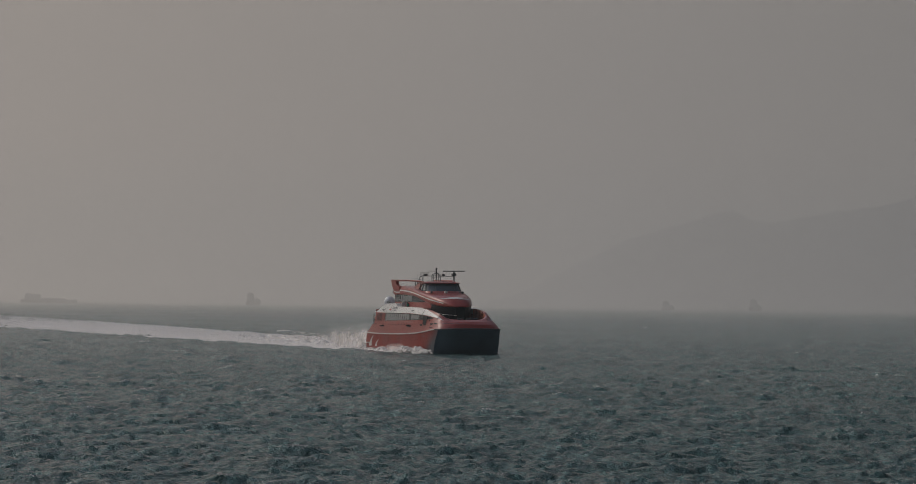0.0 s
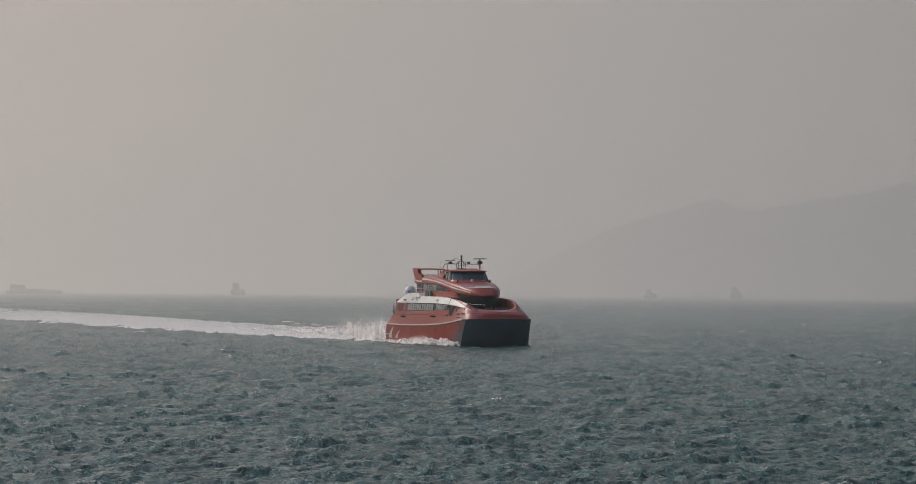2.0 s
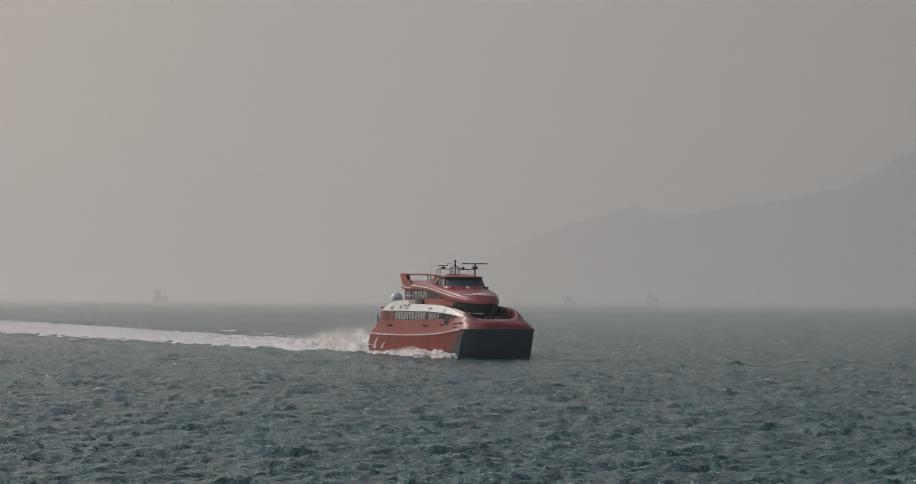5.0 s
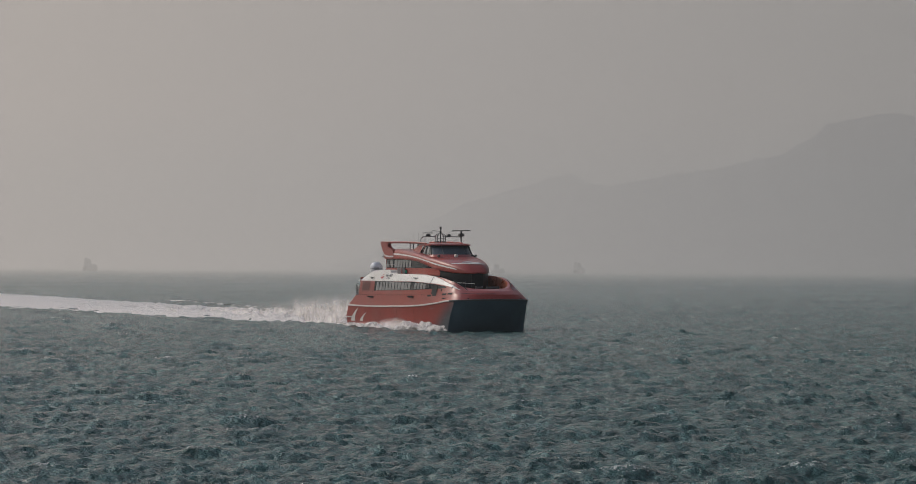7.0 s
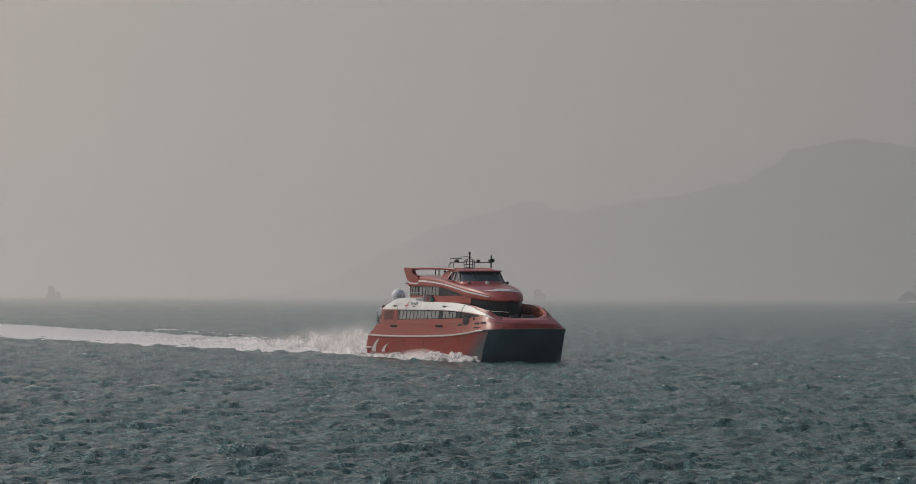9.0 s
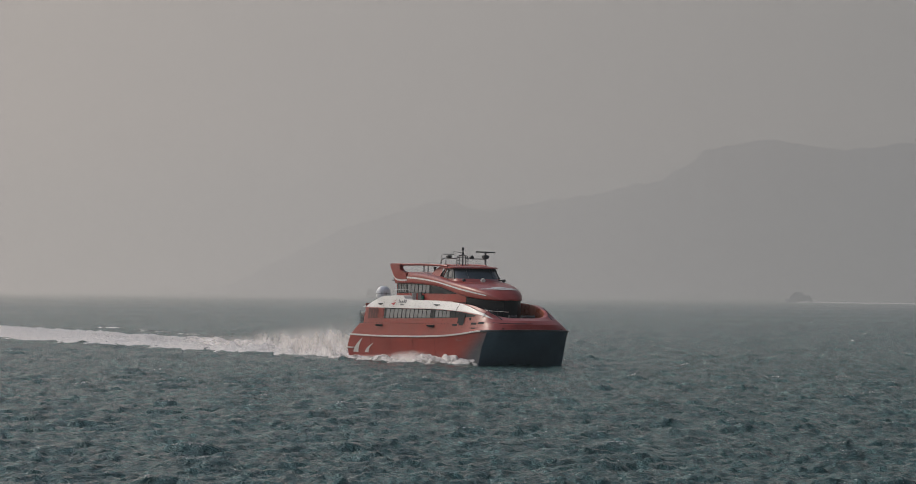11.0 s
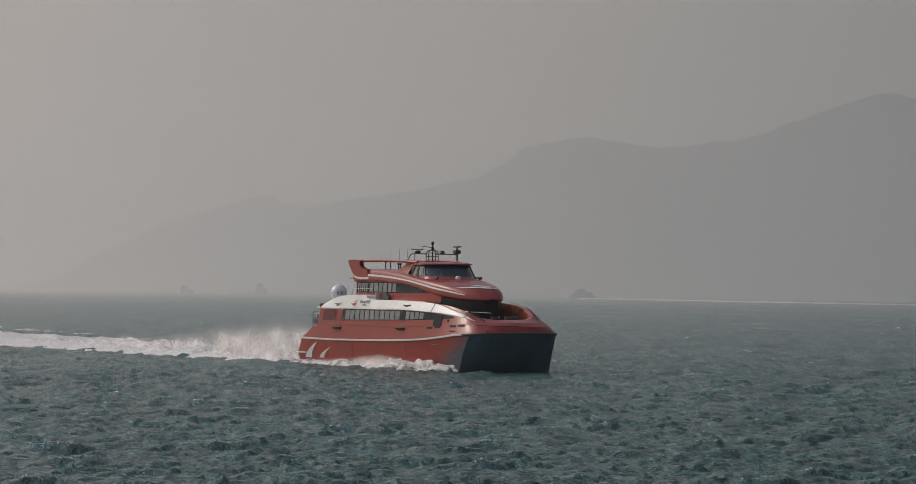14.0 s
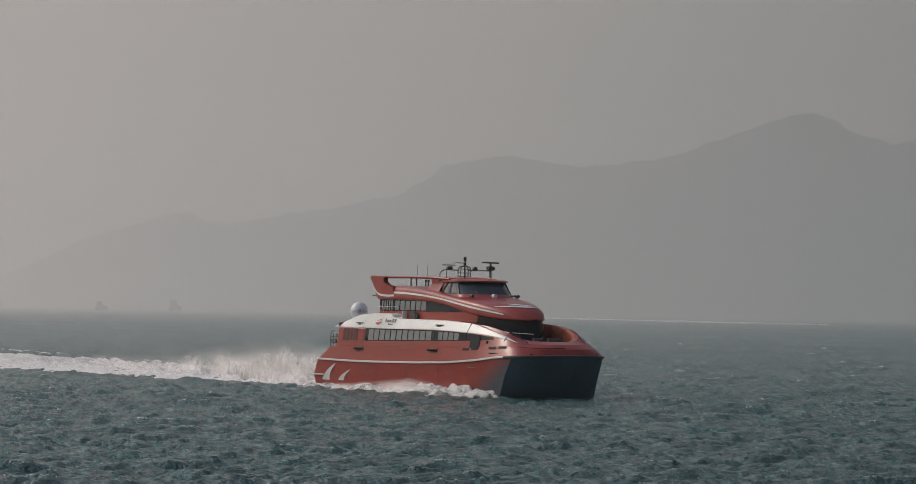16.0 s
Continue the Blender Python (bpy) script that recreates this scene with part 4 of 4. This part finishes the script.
def fittings():
    prof = [(0.55, -1.0), (0.62, -0.75), (0.86, -0.45), (0.95, -0.1), (0.95, 0.25), (0.82, 0.62), (0.55, 0.9), (0.2, 1.03), (0.0, 1.05)]
    dome = smooth(part("radome", lathe_bm(prof, (-18.3, -3.0, 8.15), 28), M_DOME, SHIP, "pale grey satellite dome"), 50)
    part("radome_seam", lathe_bm([(0.955, -0.03), (0.965, 0.0), (0.955, 0.03)], (-18.3, -3.0, 8.2), 28), M_GREY, dome)
    part("radome_foot", lathe_bm([(0.7, -1.3), (0.7, -0.95), (0.0, -0.95)], (-18.3, -3.0, 8.15), 16), M_WHITE, dome)
    for k in range(5):
        a = radians(-35 + k * 9)
        part("radome_slat", tube_bm([(-18.3 + 0.97 * math.cos(a), -3.0 + 0.97 * math.sin(a), 7.95), (-18.3 + 0.97 * math.cos(a), -3.0 + 0.97 * math.sin(a), 8.45)], 0.025, 5), M_DARK, dome)
    for sign in (1, -1):
        rail = part("roof_rail", tube_bm([(-11.5, -4.4 * sign, 8.75), (-6.2, -4.4 * sign, 8.75)], 0.022, 5), M_GREY, SHIP, "thin grey pipe rail on the roof")
        for x in (-11.5, -9.7, -7.9, -6.2):
            part("stanchion", tube_bm([(x, -4.4 * sign, 7.9), (x, -4.4 * sign, 8.75)], 0.02, 5), M_GREY, rail)
        # panel joints of the topsides
        for x in (-15.5, -8.5, -1.5, 5.5):
            pts = [(x, -lerp(z, [0, 1.4, 2.8], [5.6, 5.75, 5.9]) * sign - 0.005 * sign, z) for z in (0.4, 1.4, 2.6)]
            part("panel_joint", tube_bm(pts, 0.012, 4), M_LOUVRE, SHIP)
    # liferaft rack at the stern quarter
    for sign in (1, -1):
        rack = part("liferaft_rack", tube_bm(spline([(-20.6, -5.3 * sign, 4.3), (-20.6, -5.3 * sign, 5.6), (-20.3, -5.3 * sign, 6.0), (-19.6, -5.3 * sign, 6.0)], 10), 0.05), M_DARK, SHIP, "pipe rack holding white liferaft canisters")
        for y in (-5.3, -4.2):
            for x in (-20.6, -20.0):
                part("rack_post", tube_bm([(x, y * sign, 3.9), (x, y * sign, 5.7)], 0.045), M_DARK, rack)
        for z in (4.75, 5.35):
            part("rack_rail", tube_bm([(-20.7, -5.35 * sign, z), (-19.5, -5.35 * sign, z)], 0.04), M_DARK, rack)
        for k, z in enumerate((4.85, 5.5)):
            for x in (-20.35, -19.8):
                part("liferaft_canister", tube_bm([(x, -5.25 * sign, z), (x, -4.0 * sign, z)], 0.26, 12), M_WHITE if k else M_GREY, rack)
        part("stern_step", box_bm(-23.95, -5.95 * sign, 1.05, -21.2, -5.6 * sign, 1.2, 0.03), M_WHITE, SHIP)
    # foredeck rail, winches and bollards
    part("breakwater_rail", tube_bm([(11.5, -3.9, 6.75), (15.6, -3.0, 6.35), (17.6, -1.5, 6.25)], 0.04), M_WHITE, SHIP)
    for x, y in ((12.5, -3.7), (14.5, -3.3), (16.4, -2.4)):
        part("rail_post", tube_bm([(x, y, 5.05), (x, y, 6.6)], 0.035), M_DARK, SHIP)
    for x, y, w in ((16.9, -0.6, 0.9), (17.2, 0.8, 0.7), (16.6, 1.9, 0.8)):
        win = part("winch", tube_bm([(x, y - w / 2, 5.62), (x, y + w / 2, 5.62)], 0.2, 12), M_DARK, SHIP, "dark anchor winch on the foredeck")
        for s in (-1, 1):
            part("winch_cheek", tube_bm([(x, y + s * w * 0.5 - 0.05, 5.62), (x, y + s * w * 0.5 + 0.05, 5.62)], 0.28, 12), M_DARK, win)
        part("winch_bed", box_bm(x - 0.5, y - w / 2, 5.02, x + 0.5, y + w / 2, 5.5, 0.05), M_DARK, win)
    for s in (-1, 1):
        part("bow_fairlead", tube_bm([(18.2, s * 3.9, 5.45), (18.2, s * 4.15, 5.5)], 0.2, 10), M_BLACK, SHIP)
        part("hawse_ring", tube_bm([(14.6, s * 5.02, 5.35), (14.6, s * 5.2, 5.35)], 0.17, 12), M_BLACK, SHIP)
        part("bow_pad", box_bm(20.4, s * 3.0, 4.2, 21.2, s * 3.9, 4.34, 0.04), M_BLACK, SHIP)
        pts = spline([(15.8, s * 3.95, 6.75), (17.4, s * 3.75, 6.25), (18.6, s * 3.4, 5.75), (19.6, s * 3.3, 5.4)], 12)
        part("bulwark_rope", tube_bm([tuple(p) for p in pts], 0.05), M_BLACK, SHIP)
    rail = part("bow_rail", tube_bm([tuple(Vector(UP[i][PER]) + Vector((-0.15, 0.1, 0.12))) for i in range(168, 211, 3)], 0.03, 5), M_DARK, SHIP, "low dark rail along the bow edge")
    for i in range(168, 211, 6):
        p = Vector(UP[i][PER]) + Vector((-0.15, 0.1, 0.12))
        part("rail_foot", tube_bm([p, p - Vector((0.0, 0, 0.16))], 0.03, 5), M_DARK, rail)
    part("bow_guard", grid_bm([[(x, y, z) for z in (4.2, 4.34)] for x, y, z in ((15.6, -5.52, 0), (17.6, -5.3, 0), (19.8, -5.0, 0))]), M_BLACK, SHIP)


ferry_hull()
ferry_shell()
ferry_windows()
deckhouse()
tail_wings()
wheelhouse()
SCANNER, SCANNER_SMALL = mast()
fittings()

# ---------------------------------------------------------------- foam and spray


def foam_sheet(name, mat, xs, width, height, cover, label, lateral=21, seed=0):
    """A lumpy sheet of churned water; u of its map holds how thick the foam lies."""
    bm = bmesh.new()
    uv = bm.loops.layers.uv.new("cover")
    grid, val = [], {}
    for x in xs:
        y0, y1 = width(x)
        row = []
        for k in range(lateral):
            s = k / (lateral - 1)
            y = y0 + (y1 - y0) * s
            bump = noise.fractal((x * 0.35, y * 0.5, seed), 0.9, 2.1, 4) * 0.6 + 0.5
            z = height(x, s) * max(0.1, bump)
            v = bm.verts.new((x, y, z * (0.2 + 0.8 * edge(s, 0.3)) - 0.06 - 0.7 * (1 - edge(s, 0.1))))
            val[v] = cover(x, s)
            row.append(v)
        grid.append(row)
    for a, b in zip(grid, grid[1:]):
        for k in range(lateral - 1):
            f = bm.faces.new((a[k], a[k + 1], b[k + 1], b[k]))
            for lp in f.loops:
                lp[uv].uv = (val[lp.vert], 0)
    ob = part(name, bm, mat, None)
    return smooth(ob, 180)


def edge(s, w=0.18):
    return min(1, s / w) * min(1, (1 - s) / w)


WAKE = tagged(foam_sheet(
    "wake", M_WAKE, -24 - 880 * np.linspace(0, 1, 420) ** 1.7,
    lambda x: (-lerp(-x, [24, 60, 120, 200, 400, 900], [8, 13, 18, 24, 36, 60]) - 3.0 * noise.noise((x * 0.045, 1, 0)) - 1.4 * noise.noise((x * 0.17, 2, 0)),
               lerp(-x, [24, 60, 120, 200, 400, 900], [7.5, 13, 18, 26, 40, 60]) + 3.0 * noise.noise((x * 0.04, 5, 0))),
    lambda x, s: lerp(-x, [24, 45, 120, 400, 900], [0.9, 1.3, 1.1, 0.7, 0.3]) * (0.15 + edge(s, 0.3)) + 0.14,
    lambda x, s: lerp(edge(s, 0.25), [0, 0.3, 1], [0.58, 0.64, 0.76]) - lerp(-x, [24, 200, 350, 500, 900], [0, 0.02, 0.08, 0.20, 0.40]),
    "", 27), "long white foaming wake trailing behind the ferry", "wake")

# breaking crest of the stern wave beyond the wake
crest = foam_sheet(
    "stern_wave", M_WAKE, -70 - 260 * np.linspace(0, 1, 120),
    lambda x: (lerp(-x, [70, 330], [15, 44]), lerp(-x, [70, 330], [19, 52])),
    lambda x, s: 0.30 * edge(s, 0.45) + 0.12,
    lambda x, s: 0.28 + 0.5 * noise.noise((x * 0.05, 9, 0)) + 0.1 * edge(s, 0.3), "", 11, 8)
crest.parent = WAKE

BOW_WAVE = tagged(new("bow_wave"), "white spray and foam curling along the ferry's side", "bow wave")
for sign in (1, -1):
    ob = foam_sheet(
        "foam_ridge", M_BOWFOAM, np.linspace(18.0, -25, 200),
        lambda x: (-5.2, -lerp(x, [-25, -5, 8, 15, 18], [8.3, 8.4, 8.2, 6.8, 5.4])),
        lambda x, s: lerp(x, [-25, -12, 0, 6, 11, 16, 18], [0.7, 0.6, 1.1, 2.2, 2.0, 1.1, 0.2]) * max(0, math.sin(math.pi * min(1, 0.12 + s * 0.95))) ** 0.7 + 0.12,
        lambda x, s: lerp(s, [0, 0.2, 0.75, 1], [0.6, 0.70, 0.64, 0.42]) - lerp(x, [-25, -12, 0, 10, 18], [0.08, 0.06, 0, 0.02, 0.12]), "", 23, 3)
    ob.parent = BOW_WAVE
    if sign < 0:
        ob.scale = (1, -1, 1)


def crown(x):
    """Height of the spray above the water at x abaft the jets."""
    return lerp(-x, [20, 26, 33, 40, 48, 60, 80, 120, 200, 320], [0.9, 1.7, 3.0, 3.8, 3.5, 2.8, 2.0, 1.2, 0.7, 0.5])


def spray_sheet(name, x0, x1, y, height, seed, parent, steps=60):
    """An upright ragged sheet of mist; it thins towards its crown and its ends."""
    bm = bmesh.new()
    uv = bm.loops.layers.uv.new("cover")
    nz = 16
    grid, val = [], {}
    for i in range(steps):
        s = i / (steps - 1)
        x = x0 + (x1 - x0) * s
        top = height(x) * (0.95 + 0.40 * noise.noise((x * 0.10, seed * 3.1, 0)) + 0.15 * noise.noise((x * 0.33, seed * 1.7, 5)))
        ends = min(1, s / 0.22, (1 - s) / 0.22)
        row = []
        for k in range(nz):
            h = k / (nz - 1)
            z = -0.3 + max(0.3, top) * 1.35 * h
            wob = noise.noise((x * 0.2, z * 0.3, seed)) * 0.8
            v = bm.verts.new((x - 1.2 * h, y + wob, z))
            val[v] = lerp(h, [0, 0.35, 0.7, 1], [1.0, 0.9, 0.45, 0.0]) * (0.15 + 0.85 * ends)
            row.append(v)
        grid.append(row)
    for a, b in zip(grid, grid[1:]):
        for k in range(nz - 1):
            f = bm.faces.new((a[k], b[k], b[k + 1], a[k + 1]))
            for lp in f.loops:
                lp[uv].uv = (val[lp.vert], 0)
    return smooth(part(name, bm, M_MIST, parent), 180)


SPRAY = tagged(new("stern_spray"), "white spray plume thrown up behind the ferry's jets", "spray")
PLUMES = []
for k, (x0, x1, y) in enumerate(((-20, -46, -6.2), (-22, -52, -5.0), (-23, -58, -3.4), (-26, -50, -2.0), (-24, -66, -0.6), (-30, -62, 1.0), (-26, -56, 2.6), (-28, -70, 4.2),
                                 (-34, -90, -5.6), (-40, -110, -2.8), (-50, -150, 0.5), (-60, -190, -6.5), (-90, -260, -3.0), (-150, -330, 2.0))):
    PLUMES.append(spray_sheet("spray_plume", x0, x1, y, crown, k, SPRAY))


def side_crown(x):
    """Height of the spray torn off the bow wave along the sides."""
    return lerp(x, [-25, -12, -3, 3, 9, 14, 17], [0.7, 0.7, 1.1, 1.5, 1.3, 0.8, 0.2])


for sign in (1, -1):
    for k, (x0, x1, y) in enumerate(((16.5, -2, -6.0), (15.0, -8, -6.9), (12, -14, -7.6), (6, -24, -6.6), (-4, -26, -7.2))):
        spray_sheet("side_spray", x0, x1, y * sign, side_crown, 30 + k, BOW_WAVE, 80)

# ---------------------------------------------------------------- far vessels


def place(az, dist, z=0.0):
    return Vector((dist * math.sin(radians(az)), dist * math.cos(radians(az)), z))


def cargo_ship(length, height):
    ship = tagged(new("cargo_vessel"), "dim grey cargo vessel lost in haze", "ship", "vessels in the haze")
    hl = length / 2
    rows = []
    for k in range(13):
        s = k / 12
        x = -hl + length * s
        w = length * 0.08 * (1 - max(0, (s - 0.75) / 0.25) ** 2) + 0.05
        d = height * (0.28 + 0.08 * max(0, s - 0.8) * 5)
        rows.append([(x, -w * 0.8, -1), (x, -w, d), (x, 0, d), (x, w, d), (x, w * 0.8, -1)])
    part("hull", grid_bm(rows), M_FAR, ship)
    part("bridge", box_bm(-hl * 0.85, -length * 0.06, height * 0.25, -hl * 0.3, length * 0.07, height * 0.85, 0.6), M_FAR, ship)
    part("funnel", tube_bm([(-hl * 0.75, 0, height * 0.7), (-hl * 0.78, 0, height * 0.92)], length * 0.035, 8), M_FAR, ship)
    part("mast", tube_bm([(hl * 0.4, 0, height * 0.3), (hl * 0.4, 0, height * 0.65)], 0.4, 6), M_FAR, ship)
    part("deck_cargo", box_bm(-hl * 0.25, -length * 0.06, height * 0.27, hl * 0.6, length * 0.06, height * 0.45, 0.3), M_FAR, ship)
    return ship


# bearing at the start and at the end, distance, length, height, turn
FAR = [(-1.07, -1.45, 3230, 32, 11, 70), (0.60, -0.05, 3260, 40, 14, 75), (-9.05, -9.1, 3220, 36, 15, 78), (-12.96, -13.0, 3240, 60, 11, 10)]
FAR_SHIPS = [cargo_ship(ln, ht) for _, _, _, ln, ht, _ in FAR]

FAR_FERRY = tagged(new("distant_ferry"), "dim distant catamaran ferry speeding through haze", "ferry")
part("hull", grid_bm([[(x, -w, -0.5), (x, -w, 3), (x, 0, 3.2), (x, w, 3), (x, w, -0.5)] for x, w in ((-13, 4.5), (0, 5), (9, 4.6), (14, 1.0))]), M_FAR, FAR_FERRY)
part("deckhouse", box_bm(-11, -4.2, 3, 8, 4.2, 6.5, 0.8), M_FAR, FAR_FERRY)
part("wheelhouse", box_bm(-4, -3, 6.4, 5, 3, 9.6, 0.8), M_FAR, FAR_FERRY)
part("mast", tube_bm([(0, 0, 9.5), (-0.5, 0, 12)], 0.3, 6), M_FAR, FAR_FERRY)
FAR_WAKE = tagged(foam_sheet(
    "wake", M_WAKE, -6 - 760 * np.linspace(0, 1, 90) ** 1.2,
    lambda x: (-8, 8), lambda x, s: 0.9 * edge(s, 0.4) + 0.4, lambda x, s: 0.68 - lerp(-x, [0, 760], [0, 0.2]), "", 9), "thin white wake of a distant ferry", "wake")


# ---------------------------------------------------------------- movement
HEADING, TURNING = 22.620, 0.106
SEA = -0.2          # the surface lies a little below the hull's designed waterline
FORWARD = Vector((math.sin(radians(HEADING)), -math.cos(radians(HEADING)), 0))


def ferry_pose(t, bob=1.0):
    p = Vector((-9.77, 406.37, 0)) + FORWARD * (12.639 * (t - 8))
    m = pose(p.x, p.y, bob * 0.06 * math.sin(t * 1.3) + SEA * (1 - bob), bob * 0.3 * math.sin(t * 0.9 + 1), bob * 0.15 * math.sin(t * 1.3 + 0.6), HEADING + TURNING * (t - 8) - 90)
    return Matrix.Rotation(radians(swing(t)), 4, "Z") @ m


def motions():
    ticks = [k * 0.5 for k in range(33)]
    walk(SHIP, [(t, ferry_pose(t)) for t in ticks])
    for ob in (WAKE, BOW_WAVE, SPRAY):
        walk(ob, [(t, ferry_pose(t, 0)) for t in ticks])
    # the scanners turn about seven times in ten seconds
    turns = [min(16.0, k * 0.25) for k in range(65)]
    walk(SCANNER, [(t, pose(0.2, 3.2, 13.58, 0, 0, 70 + 252.8 * (t - 12.564))) for t in turns])
    walk(SCANNER_SMALL, [(t, pose(0.2, -1.85, 13.25, 0, 0, 10 + 180 * t)) for t in turns])
    # spray clouds rise and sink
    for k, ob in enumerate(PLUMES):
        walk(ob, [(t, pose(0.8 * math.sin(t * 2.1 + k), 0.3 * math.sin(t * 1.7 + 2 * k), -0.35 + 0.35 * math.sin(t * 2.6 + 1.9 * k), 0, 0, 0)) for t in ticks])
    walk(FAR_FERRY, [(0, pose(*place(9.3, 2880), 0, 0, 150)), (16, pose(*place(5.74, 2920), 0, 0, 150))])
    walk(FAR_WAKE, [(0, pose(*place(9.3, 2880), 0, 0, 104)), (16, pose(*place(5.74, 2920), 0, 0, 104))])
    for ship, (az0, az1, dist, _, _, turn) in zip(FAR_SHIPS, FAR):
        walk(ship, [(0, pose(*place(az0, dist), 0, 0, turn)), (16, pose(*place(az1, dist), 0, 0, turn))])
    # the wind sea drifts
    walk(water, [(0, pose(-8, 5, SEA)), (16, pose(8, -5, SEA))])


motions()
